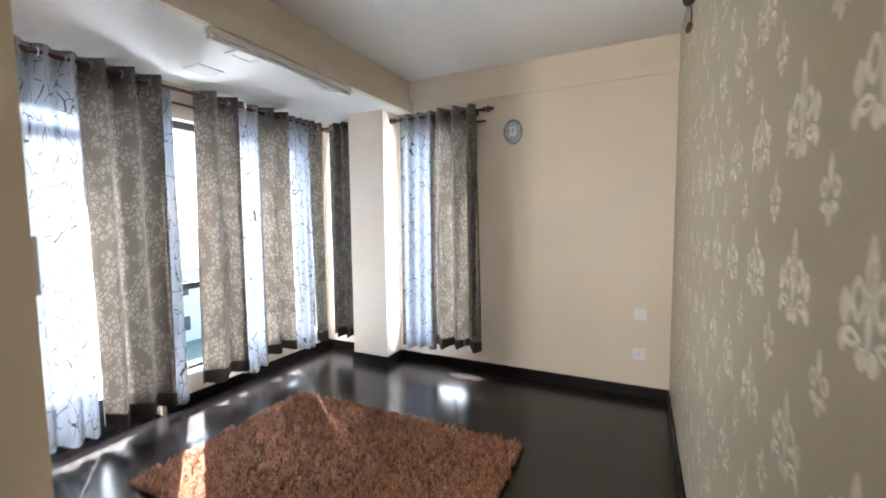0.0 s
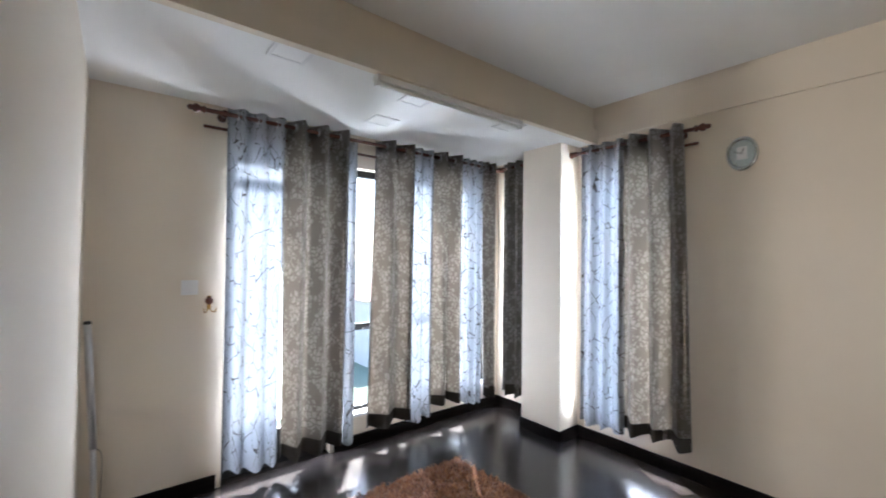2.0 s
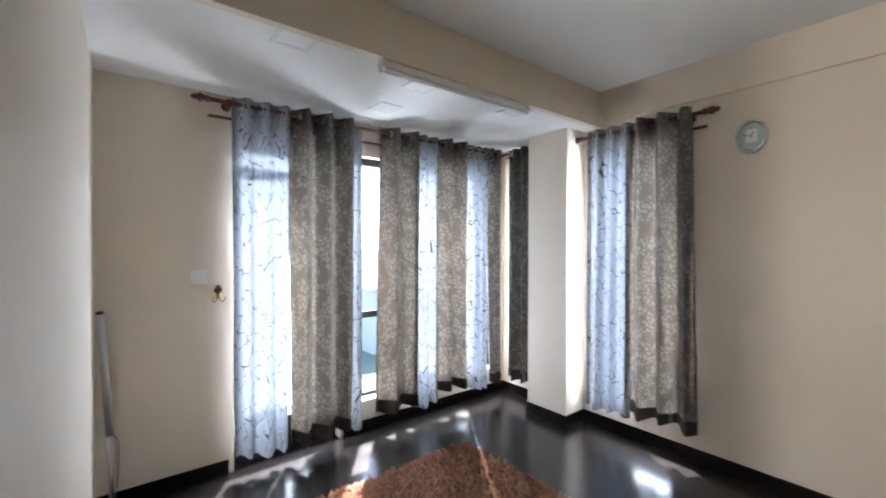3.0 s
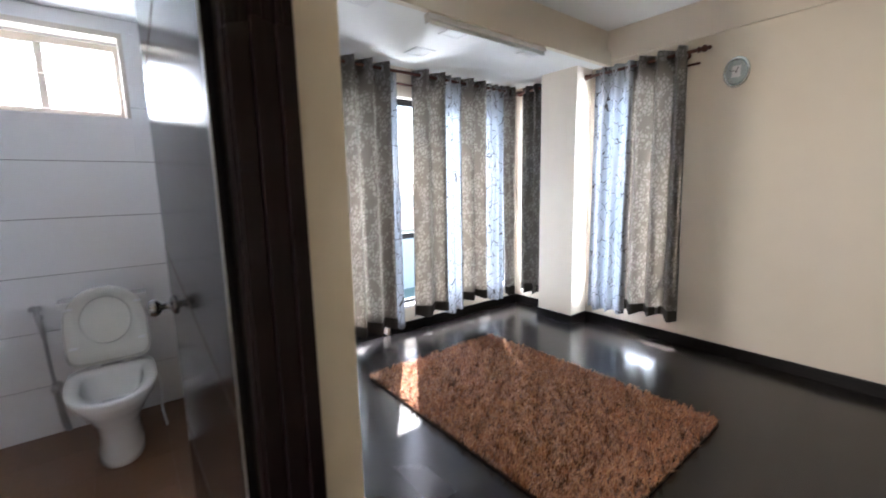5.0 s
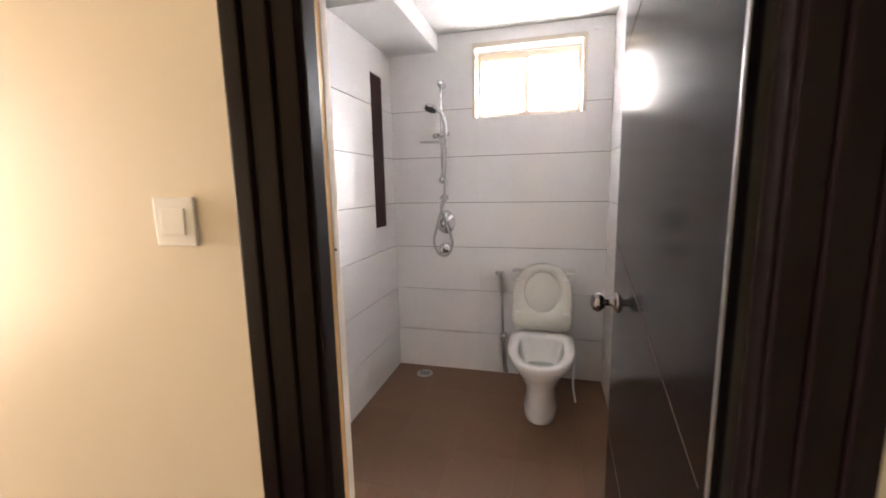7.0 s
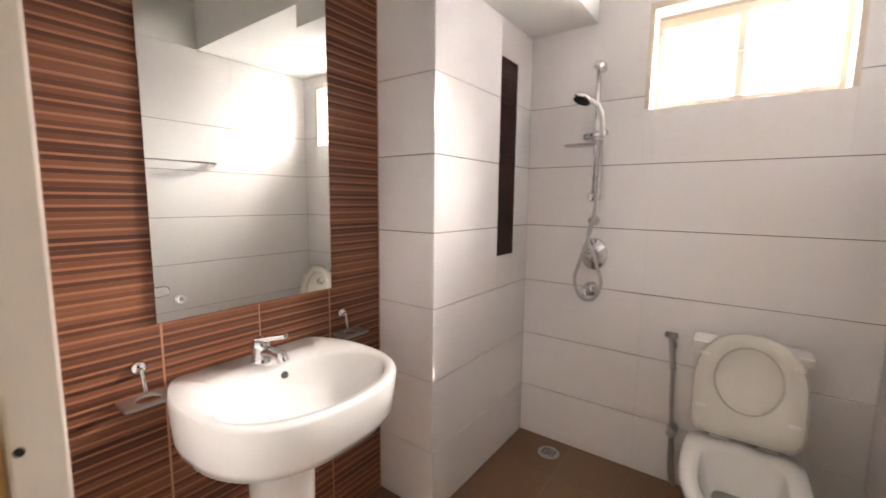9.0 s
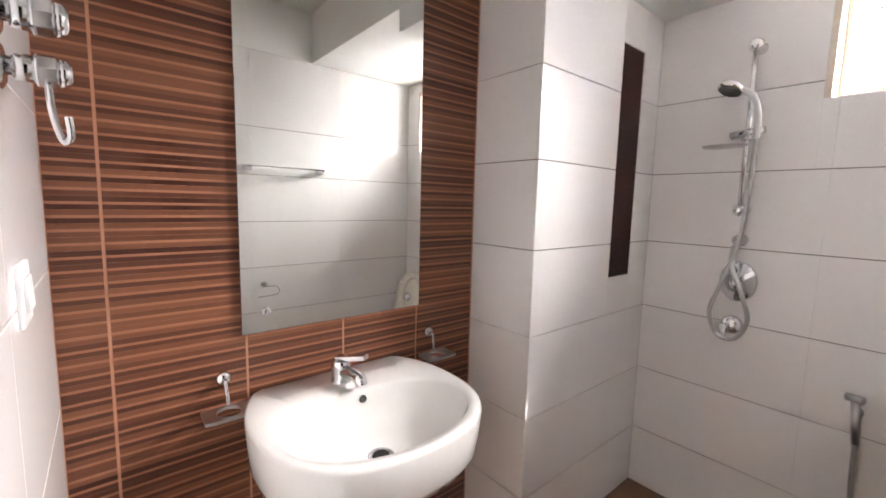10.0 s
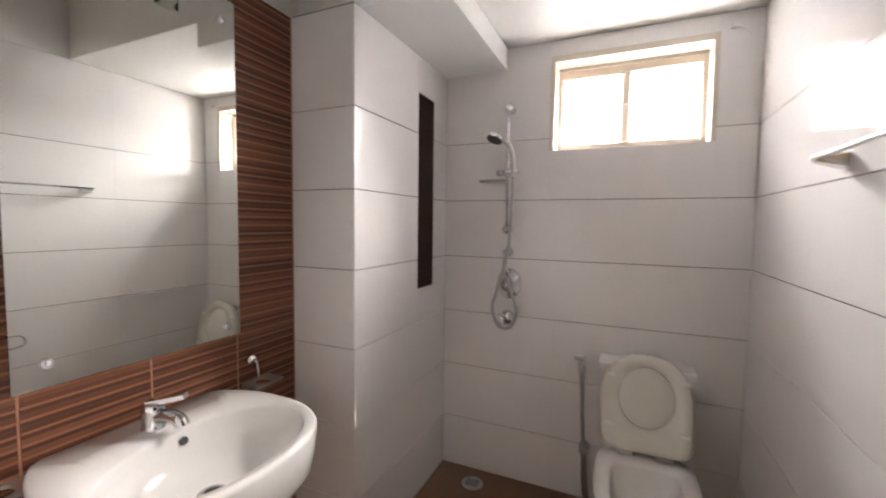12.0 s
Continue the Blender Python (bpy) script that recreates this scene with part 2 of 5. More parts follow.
def cloth(name, sheer):
    """Curtain cloth; UV is metres along the cloth and up."""
    m = Mat(name, (0.8, 0.8, 0.8), 0.85)
    uv = m.n("UVMap").outputs[0]
    M = m.math

    def mapped(scale, rot=0.0):
        mp = m.n("Mapping")
        mp.inputs["Scale"].default_value = scale
        mp.inputs["Rotation"].default_value = (0, 0, rot)
        m.link(uv, mp.inputs["Vector"])
        return mp.outputs[0]
    out = m.t.nodes["Material Output"]
    tr = m.n("BsdfTranslucent")
    if sheer:
        def twigs(scale, rot, width):
            wob = m.n("TexNoise")
            wob.inputs["Scale"].default_value = 9
            m.link(uv, wob.inputs["Vector"])
            ad = m.n("VectorMath")
            ad.operation = "MULTIPLY_ADD"
            ad.inputs[1].default_value = (0.35, 0.35, 0)
            m.link(wob.outputs["Color"], ad.inputs[0])
            m.link(mapped(scale, rot), ad.inputs[2])
            v = m.n("TexVoronoi")
            v.feature = "DISTANCE_TO_EDGE"
            m.link(ad.outputs[0], v.inputs["Vector"])
            v.inputs["Scale"].default_value = 1.0
            return M("LESS_THAN", v.outputs["Distance"], width)
        line = M("MULTIPLY", twigs((15, 9, 1), 0.6, 0.024), M("GREATER_THAN", m.noise(uv, 14, 2), 0.47))
        col = m.mix(line, (0.72, 0.74, 0.78), (0.14, 0.12, 0.11))
        m.colour(col)
        m.link(m.mix(line, (0.036, 0.041, 0.050), (0.010, 0.011, 0.010)), tr.inputs[0])
        mx = m.n("MixShader")
        mx.inputs[0].default_value = 0.55
        m.link(m.b.outputs[0], mx.inputs[1])
        m.link(tr.outputs[0], mx.inputs[2])
        clear = m.n("BsdfTransparent")
        m2 = m.n("MixShader")
        m.link(M("MULTIPLY", M("SUBTRACT", 1.0, line), 0.02), m2.inputs[0])
        m.link(mx.outputs[0], m2.inputs[1])
        m.link(clear.outputs[0], m2.inputs[2])
        m.link(m2.outputs[0], out.inputs[0])
    else:
        v = m.n("TexVoronoi")
        v.feature = "DISTANCE_TO_EDGE"
        m.link(mapped((30, 26, 1)), v.inputs["Vector"])
        v.inputs["Scale"].default_value = 1.0
        petal = M("MULTIPLY", M("GREATER_THAN", v.outputs["Distance"], 0.10), M("GREATER_THAN", m.noise(mapped((11, 8, 1)), 1.0, 2), 0.46))
        weave = m.noise(mapped((500, 120, 1)), 1.0, 2)
        c = m.mix(petal, (0.15, 0.142, 0.14), (0.34, 0.335, 0.335))
        c = m.mix(M("MULTIPLY", weave, 0.35), c, (0.10, 0.09, 0.08))
        m.colour(c)
        m.link(m.mix(petal, (0.31, 0.280, 0.248), (0.42, 0.390, 0.352)), tr.inputs[0])
        m.b.inputs["Sheen Weight"].default_value = 0.25
        m.b.inputs["Roughness"].default_value = 0.6
        mx = m.n("MixShader")
        mx.inputs[0].default_value = 0.40
        m.link(m.b.outputs[0], mx.inputs[1])
        m.link(tr.outputs[0], mx.inputs[2])
        m.link(mx.outputs[0], out.inputs[0])
        m.bump(petal, 0.25, 0.001)
    return m.m


SHEER = cloth("white_sheer_twig_cloth", True)
DRAPE = cloth("grey_brown_damask_cloth", False)
HEM = Mat("dark_brown_hem", (0.055, 0.048, 0.042), 0.85).m


def shag():
    m = Mat("brown_shag_pile", (0.2, 0.09, 0.05), 0.7)
    isl = m.n("NewGeometry").outputs["Random Per Island"]
    big = m.noise(m.coords("Object"), 7, 3)
    a = m.ramp(isl, [(0.0, (0.14, 0.044, 0.015)), (0.55, (0.52, 0.19, 0.066)), (1.0, (0.80, 0.42, 0.19))])
    m.colour(m.mix(m.math("MULTIPLY", big, 0.45), a, (0.10, 0.04, 0.022)))
    m.b.inputs["Sheen Weight"].default_value = 0.3
    return m.m


SHAG = shag()
RUG_BACK = paint("rug_backing", (0.06, 0.028, 0.016), 0.95)
GRASS = paint("far_ground", (0.16, 0.19, 0.13), 0.95)
FACADE = paint("far_render", (0.55, 0.50, 0.45), 0.8)
FAR_ROOF = paint("far_roof", (0.25, 0.14, 0.11), 0.8)
FAR_GLASS = Mat("far_window", (0.05, 0.06, 0.07), 0.15).m

# ---- mesh helpers ----


def mesh_of(name, bm, mat, smooth=False):
    bmesh.ops.recalc_face_normals(bm, faces=bm.faces[:])
    me = bpy.data.meshes.new(name)
    bm.to_mesh(me)
    bm.free()
    me.materials.append(mat)
    if smooth:
        for p in me.polygons:
            p.use_smooth = True
    return me


def part(name, bm, mat, parent, label="", smooth=False):
    ob = new(name, mesh_of(name, bm, mat, smooth))
    ob.parent = parent
    if parent is not None:
        ob.matrix_parent_inverse = parent.matrix_basis.inverted()
    if label:
        ob["label"] = label
    return ob


def thing(name, at, label, category, group="", kind=""):
    ob = new(name)
    ob.empty_display_size = 0.05
    ob.matrix_basis = Matrix.Translation(at)
    return tagged(ob, label, category, group, kind)


def add_box(bm, lo, hi, bevel=0.0, m=None):
    r = bmesh.ops.create_cube(bm, size=1)
    vs = r["verts"]
    for v in vs:
        v.co = Vector([lo[i] + (v.co[i] + 0.5) * (hi[i] - lo[i]) for i in range(3)])
    if bevel:
        es = list({e for v in vs for e in v.link_edges})
        out = bmesh.ops.bevel(bm, geom=es, offset=bevel, segments=2, affect="EDGES", profile=0.7)
        vs = list({v for f in out["faces"] for v in f.verts} | {v for v in vs if v.is_valid})
    if m is not None:
        bmesh.ops.transform(bm, matrix=m, verts=vs)
    return bm


def box(lo, hi, bevel=0.0, m=None):
    return add_box(bmesh.new(), lo, hi, bevel, m)


def boxes(*items, bevel=0.0):
    bm = bmesh.new()
    for lo, hi in items:
        add_box(bm, lo, hi, bevel)
    return bm


def add_lathe(bm, profile, m=None, seg=24, squash=1.0):
    """Profile: (radius, height) along local z."""
    rings = []
    for r, h in profile:
        rings.append([bm.verts.new((r * math.cos(2 * math.pi * i / seg), squash * r * math.sin(2 * math.pi * i / seg), h)) for i in range(seg)])
    for a, b in zip(rings, rings[1:]):
        for i in range(seg):
            bm.faces.new((a[i], a[(i + 1) % seg], b[(i + 1) % seg], b[i]))
    bm.faces.new(rings[0][::-1])
    bm.faces.new(rings[-1])
    if m is not None:
        bmesh.ops.transform(bm, matrix=m, verts=[v for r in rings for v in r])
    return bm


def lathe(profile, m=None, seg=24, squash=1.0):
    return add_lathe(bmesh.new(), profile, m, seg, squash)


def aim(a, b):
    """Local z runs from a towards b."""
    return Matrix.Translation(a) @ (Vector(b) - Vector(a)).to_track_quat("Z", "Y").to_matrix().to_4x4()


def rod(a, b, r, seg=16, r2=None):
    d = (Vector(b) - Vector(a)).length
    return lathe([(r, 0), (r if r2 is None else r2, d)], aim(a, b), seg)


def tube(points, r, seg=10, steps=8):
    """A round tube along a smooth path."""
    p = [Vector(q) for q in points]
    path = []
    for i in range(len(p) - 1):
        a, b, c, d = p[max(i - 1, 0)], p[i], p[i + 1], p[min(i + 2, len(p) - 1)]
        for s in range(steps):
            t = s / steps
            path.append(0.5 * (2 * b + (c - a) * t + (2 * a - 5 * b + 4 * c - d) * t * t + (3 * b - a - 3 * c + d) * t ** 3))
    path.append(p[-1])
    bm = bmesh.new()
    rings = []
    up = Vector((0.31, 0.17, 0.93)).normalized()
    for i, q in enumerate(path):
        d = (path[min(i + 1, len(path) - 1)] - path[max(i - 1, 0)]).normalized()
        u = d.cross(up).normalized()
        w = d.cross(u)
        rings.append([bm.verts.new(q + r * (math.cos(2 * math.pi * k / seg) * u + math.sin(2 * math.pi * k / seg) * w)) for k in range(seg)])
    for a, b in zip(rings, rings[1:]):
        for i in range(seg):
            bm.faces.new((a[i], a[(i + 1) % seg], b[(i + 1) % seg], b[i]))
    bm.faces.new(rings[0][::-1])
    bm.faces.new(rings[-1])
    return bm


def loft(rings):
    """Closed rings of equal length, joined and capped."""
    bm = bmesh.new()
    vr = [[bm.verts.new(q) for q in ring] for ring in rings]
    n = len(vr[0])
    for a, b in zip(vr, vr[1:]):
        for i in range(n):
            bm.faces.new((a[i], a[(i + 1) % n], b[(i + 1) % n], b[i]))
    bm.faces.new(vr[0][::-1])
    bm.faces.new(vr[-1])
    return bm


def structure(name, bm, mat, label, category="wall", parent=None):
    return tagged(part(name, bm, mat, parent), label, category, kind="structure")


# ---- the large structure ----
EAST, FAR, BAY, NEAR = 0.885, 4.31, -2.27, 1.278      # wallpaper wall, far wall, window wall, partition
HALL_W, BATH_F = -0.09, -0.168                        # both faces of the bathroom's door wall
B_BACK, B_RIGHT, B_LEFT = -2.19, 1.135, -0.55         # bathroom faces
# passage run on, unseen, so its fill lamp stands far back
HALL_END = -3.2
CEIL_Z, BAY_Z, DROP_X = 2.575, 2.30, -1.245
OUT = -2.47

structure("floor", box((BAY - 0.2, NEAR, -0.12), (EAST + 0.1, FAR + 0.25, 0)), FLOOR, "dark brown glossy laminate floor of the bedroom", "floor")
structure("floor_hall", box((HALL_W, HALL_END, -0.12), (EAST + 0.1, NEAR, 0)), FLOOR, "dark brown glossy laminate floor of the passage", "floor")
structure("floor_bathroom", box((B_BACK - 0.25, B_LEFT - 0.1, -0.12), (HALL_W, B_RIGHT + 0.02, -0.006)), GROUT, "brown tiled bathroom floor", "floor")
structure("ceiling", box((DROP_X, HALL_END, CEIL_Z), (EAST + 0.1, FAR + 0.25, CEIL_Z + 0.1)), CEIL, "smooth white painted ceiling", "ceiling")
structure("ceiling_bay", box((OUT, NEAR, BAY_Z), (DROP_X - 0.002, FAR + 0.25, CEIL_Z + 0.1)), CEIL, "lowered white ceiling over the window bay", "ceiling")
structure("trim_drop_face", box((DROP_X - 0.001, NEAR, 2.392), (DROP_X + 0.004, FAR, CEIL_Z)), WALL, "cream painted face of the lowered ceiling", "trim")
structure("trim_drop_board", box((DROP_X - 0.001, NEAR, 2.285), (-1.202, FAR - 0.019, 2.393), 0.002), WALL, "cream painted board along the lowered ceiling's edge", "trim")
structure("wall_east", box((EAST, HALL_END, 0), (EAST + 0.12, FAR, CEIL_Z)), WALLPAPER, "champagne wallpaper with shiny raised damask motifs")
# far wall with its two window openings
FW = [(-2.20, -1.83), (-1.30, -0.72)]
W_LO, W_HI = 0.215, 2.06
structure("wall_north", boxes(((OUT, FAR, 0), (EAST + 0.12, FAR + 0.2, W_LO)), ((OUT, FAR, W_HI), (EAST + 0.12, FAR + 0.2, CEIL_Z)),
                              ((OUT, FAR, W_LO), (FW[0][0], FAR + 0.2, W_HI)), ((FW[0][1], FAR, W_LO), (FW[1][0], FAR + 0.2, W_HI)),
                              ((FW[1][1], FAR, W_LO), (EAST + 0.12, FAR + 0.2, W_HI))), WALL, "plain cream painted wall with two tall windows")
structure("trim_beam_north", box((DROP_X + 0.004, FAR - 0.018, 2.328), (EAST, FAR + 0.001, CEIL_Z)), WALL, "shallow cream painted beam along the wall top", "trim")
structure("wall_column", box((-1.76, 4.075, 0), (-1.385, FAR + 0.001, BAY_Z + 0.01)), WALL, "cream painted square column between the windows")
# window wall: balcony door opening and wide window
D0, D1, V0, V1 = 1.93, 2.62, 2.72, 4.20
structure("wall_west", boxes(((OUT, NEAR - 0.1, 0), (BAY, D0, CEIL_Z)), ((OUT, D1, 0), (BAY, V0, CEIL_Z)), ((OUT, V1, 0), (BAY, FAR, CEIL_Z)),
                             ((OUT, D0, W_HI), (BAY, D1, CEIL_Z)), ((OUT, V0, 0), (BAY, V1, W_LO)), ((OUT, V0, W_HI), (BAY, V1, CEIL_Z))),
          WALL, "cream painted window wall of the bay")
structure("wall_partition", box((BAY - 0.2, B_RIGHT + 0.012, 0), (HALL_W, NEAR, CEIL_Z + 0.1)), WALL, "cream painted partition beside the bathroom")
# bathroom door wall, with the doorway
DO0, DO1, DO_Z = 0.41, 1.06, 2.06
structure("wall_door", boxes(((BATH_F + 0.008, HALL_END, 0), (HALL_W, DO0, CEIL_Z)), ((BATH_F + 0.008, DO1, 0), (HALL_W, B_RIGHT + 0.012, CEIL_Z)),
                             ((BATH_F + 0.008, DO0, DO_Z), (HALL_W, DO1, CEIL_Z))), WALL, "cream painted wall with the bathroom doorway")
# unseen end wall; the opening is added to let the fill lamp through
structure("wall_hall_end", boxes(((HALL_W - 0.1, HALL_END - 0.12, 0), (-0.07, HALL_END, CEIL_Z)), ((0.7, HALL_END - 0.12, 0), (EAST + 0.12, HALL_END, CEIL_Z)), ((-0.07, HALL_END - 0.12, 2.1), (0.7, HALL_END, CEIL_Z))), WALL, "unseen cream painted end wall of the passage, opened for the fill lamp")
# bathroom shells, behind the tiles
BW = (0.295, 0.985, 1.717, 2.15)
structure("wall_bath_back", boxes(((OUT, B_LEFT - 0.1, -0.05), (B_BACK - 0.008, BW[0], 2.4)), ((OUT, BW[1], -0.05), (B_BACK - 0.008, B_RIGHT + 0.012, 2.4)),
                                  ((OUT, BW[0], -0.05), (B_BACK - 0.008, BW[1], BW[2])), ((OUT, BW[0], BW[3]), (B_BACK - 0.008, BW[1], 2.4))),
          GROUT, "bathroom wall clad in long glossy white tiles")
structure("wall_bath_mirror", box((B_BACK - 0.2, B_LEFT - 0.12, -0.05), (HALL_W, B_LEFT - 0.0032, CEIL_Z)), PINK_GROUT, "bathroom wall clad in ribbed brown tiles")
structure("wall_bath_pier", box((B_BACK - 0.007, B_LEFT - 0.006, -0.05), (-1.366, -0.264, 2.14)), GROUT, "boxed bathroom pier clad in white tiles")
structure("wall_bath_right", box((B_BACK - 0.008, B_RIGHT + 0.008, -0.05), (BATH_F + 0.008, B_RIGHT + 0.0118, CEIL_Z)), GROUT, "bathroom side wall clad in white tiles")
structure("wall_bath_front", boxes(((BATH_F + 0.0005, B_LEFT - 0.006, 0), (BATH_F + 0.0078, DO0 - 0.001, CEIL_Z)), ((BATH_F + 0.0005, DO1 + 0.001, 0), (BATH_F + 0.0078, B_RIGHT + 0.007, CEIL_Z)), ((BATH_F + 0.0005, DO0 - 0.001, DO_Z + 0.02), (BATH_F + 0.0078, DO1 + 0.001, CEIL_Z))), PLASTER, "pale plaster edge inside the bathroom doorway")
structure("ceiling_bathroom", box((OUT, B_LEFT - 0.1, 2.24), (-1.40, B_RIGHT + 0.012, CEIL_Z + 0.05)), BATH_PAINT, "lower white painted bathroom ceiling", "ceiling")
structure("ceiling_bathroom_high", box((-1.3998, B_LEFT - 0.003, CEIL_Z - 0.02), (BATH_F, B_RIGHT + 0.001, CEIL_Z - 0.006)), BATH_PAINT, "higher white painted bathroom ceiling", "ceiling")
structure("wall_bath_upper", boxes(((-1.3995, B_LEFT - 0.0031, 2.1335), (BATH_F + 0.008, B_LEFT - 0.0005, CEIL_Z)), ((-1.3995, B_RIGHT + 0.001, 2.239), (BATH_F + 0.008, B_RIGHT + 0.0079, CEIL_Z))), BATH_PAINT, "painted band over the bathroom tiles")
structure("ceiling_soffit", box((B_BACK - 0.01, B_LEFT - 0.007, 2.133), (-1.40, 0.072, 2.239)), BATH_PAINT, "lowered white ceiling box in the shower corner", "ceiling")

# baseboards
BH, BT = 0.085, 0.014


def baseboard(lo, hi):
    structure("baseboard", box((*lo, 0), (*hi, BH), 0.003), BASE_WOOD, "dark brown wooden baseboard along the floor", "baseboard")


baseboard((-1.385 + 0.001, FAR - BT), (EAST - BT, FAR - 0.0005))
baseboard((BAY + BT, FAR - BT), (-1.761, FAR - 0.0005))
baseboard((-1.76 - BT, 4.075 - BT), (-1.385 + BT, 4.0745))
baseboard((-1.3845, 4.075), (-1.385 + BT, FAR - BT - 0.001))
baseboard((-1.76 - BT, 4.075), (-1.7605, FAR - BT - 0.001))
baseboard((BAY + 0.0005, D1 + 0.03), (BAY + BT, FAR))
baseboard((BAY + 0.0005, NEAR), (BAY + BT, D0 - 0.03))
baseboard((EAST - BT, HALL_END), (EAST - 0.0005, FAR))
baseboard((BAY + BT, NEAR + 0.0005), (HALL_W + BT, NEAR + BT))
baseboard((HALL_W + 0.0005, DO1 + 0.13), (HALL_W + BT, NEAR))
baseboard((HALL_W + 0.0005, HALL_END), (HALL_W + BT, DO0 - 0.13))

# ---- outdoors ----
ground = structure("ground", box((-900, -900, -9.4), (900, 900, -9.0)), GRASS, "pale distant ground far below the windows", "ground")


def far_house(x, y, w, d, h):
    t = thing("house", (x, y, -9), "pale rendered house far below the window", "house", "houses in the distance")
    part("wall", box((x - w / 2, y - d / 2, -9), (x + w / 2, y + d / 2, -9 + h)), FACADE, t)
    part("roof", loft([[(x - w / 2 - .4, y - d / 2 - .4, -9 + h), (x + w / 2 + .4, y - d / 2 - .4, -9 + h), (x + w / 2 + .4, y + d / 2 + .4, -9 + h), (x - w / 2 - .4, y + d / 2 + .4, -9 + h)],
                       [(x - w / 4, y - .2, -7 + h), (x + w / 4, y - .2, -7 + h), (x + w / 4, y + .2, -7 + h), (x - w / 4, y + .2, -7 + h)]]), FAR_ROOF, t)
    for s in range(int(h // 3)):
        for k in range(3):
            yy = y - d / 2 + d * (k + 0.5) / 3
            part("window", box((x + w / 2 - 0.05, yy - 0.6, -8 + 3 * s), (x + w / 2 + 0.04, yy + 0.6, -6.8 + 3 * s)), FAR_GLASS, t)


far_house(-40, 26, 12, 12, 6.2)
far_house(-58, 44, 14, 13, 9.2)
far_house(-62, 12, 14, 12, 6.2)

# ---- windows and doors ----


def glazing(name, frame_lo, frame_hi, axis, bars, mat, pane_mat, label, category, w=0.045, rails=()):
    """A framed window in a wall; axis 0: the wall runs along y, axis 1: along x. bars: places of mullions, rails: heights."""
    t = thing(name, tuple((a + b) / 2 if i < 2 else a for i, (a, b) in enumerate(zip(frame_lo, frame_hi))), label, category, kind="structure")
    run = 1 - axis
    lo, hi = list(frame_lo), list(frame_hi)

    def bar(name, r0, r1, z0, z1, inset=0.0):
        a, b = [0, 0, z0], [0, 0, z1]
        a[axis], b[axis] = lo[axis] + inset, hi[axis] - inset
        a[run], b[run] = r0, r1
        return part(name, box(a, b, 0.004), mat, t)
    bar("jamb", lo[run], lo[run] + w, lo[2], hi[2])
    bar("jamb", hi[run] - w, hi[run], lo[2], hi[2])
    bar("sill_rail", lo[run] + w, hi[run] - w, lo[2], lo[2] + w)
    bar("head_rail", lo[run] + w, hi[run] - w, hi[2] - w, hi[2])
    for p in bars:
        bar("mullion", p - w / 2, p + w / 2, lo[2] + w, hi[2] - w, 0.004)
    edges = [lo[run] + w] + [q for p in bars for q in (p - w / 2, p + w / 2)] + [hi[run] - w]
    levels = [lo[2] + w] + [q for z in rails for q in (z - w / 2, z + w / 2)] + [hi[2] - w]
    mid = (lo[axis] + hi[axis]) / 2
    for i in range(0, len(edges), 2):
        for z in rails:
            bar("rail", edges[i], edges[i + 1], z - w / 2, z + w / 2, 0.006)
        for j in range(0, len(levels), 2):
            a, b = [0, 0, levels[j] - 0.004], [0, 0, levels[j + 1] + 0.004]
            a[axis], b[axis], a[run], b[run] = mid - 0.003, mid + 0.003, edges[i] - 0.004, edges[i + 1] + 0.004
            pane = part("pane", box(a, b), pane_mat, t, "clear glass pane")
            pane.visible_shadow = False
    return t


glazing("window_1", (-2.40, V0, W_LO), (-2.345, V1, W_HI), 0, [3.22, 3.72], BLACK_ALU, PANE, "black aluminium window with a low rail", "window", 0.05, [0.86])
glazing("window_2", (FW[0][0], 4.40, W_LO), (FW[0][1], 4.45, W_HI), 1, [], BLACK_ALU, PANE, "narrow black aluminium window beside the column", "window", 0.04, [0.86])
glazing("window_3", (FW[1][0], 4.40, W_LO), (FW[1][1], 4.45, W_HI), 1, [], BLACK_ALU, PANE, "tall black aluminium window in the cream wall", "window", 0.045, [0.86])
glazing("door_balcony", (-2.40, D0, 0.005), (-2.34, D1, W_HI), 0, [], BLACK_ALU, PANE, "black framed glass balcony door behind curtains", "door", 0.065, [1.86])
part("kick_rail", box((-2.395, D0 + 0.065, 0.07), (-2.345, D1 - 0.065, 0.235), 0.004), BLACK_ALU, bpy.data.objects["door_balcony"], "black kick rail")
structure("trim_threshold", box((OUT, D0, -0.1), (BAY, D1, 0.0045)), BASE_WOOD, "dark balcony door threshold", "trim")
structure("window_sill_1", box((-2.345, V0, W_LO), (BAY + 0.012, V1, W_LO + 0.022), 0.004), WHITE_PLASTIC, "white window sill under the wide window", "window sill")
structure("window_sill_3", box((FW[1][0], FAR - 0.012, W_LO), (FW[1][1], 4.40, W_LO + 0.022), 0.004), WHITE_PLASTIC, "white window sill under the tall window", "window sill")

# bathroom window: cream sliding frame in a tiled reveal
bw = glazing("window_bathroom", (-2.345, BW[0] + 0.012, BW[2] + 0.004), (-2.295, BW[1] - 0.012, BW[3] - 0.03), 0, [0.63], CREAM_FRAME, FROSTED, "cream framed sliding window with frosted panes", "window", 0.034)
part("inner_frame", boxes(((-2.29, BW[0] + 0.001, BW[2]), (B_BACK + 0.006, BW[0] + 0.022, BW[3] + 0.012)), ((-2.29, BW[1] - 0.022, BW[2]), (B_BACK + 0.006, BW[1] - 0.001, BW[3] + 0.012)),
                          ((-2.29, BW[0] + 0.022, BW[3] - 0.016), (B_BACK + 0.006, BW[1] - 0.022, BW[3] + 0.012))), CREAM_FRAME, bw)
part("latch", box((-2.294, 0.62, 1.93), (-2.275, 0.642, 1.99), 0.003), CREAM_FRAME, bw)
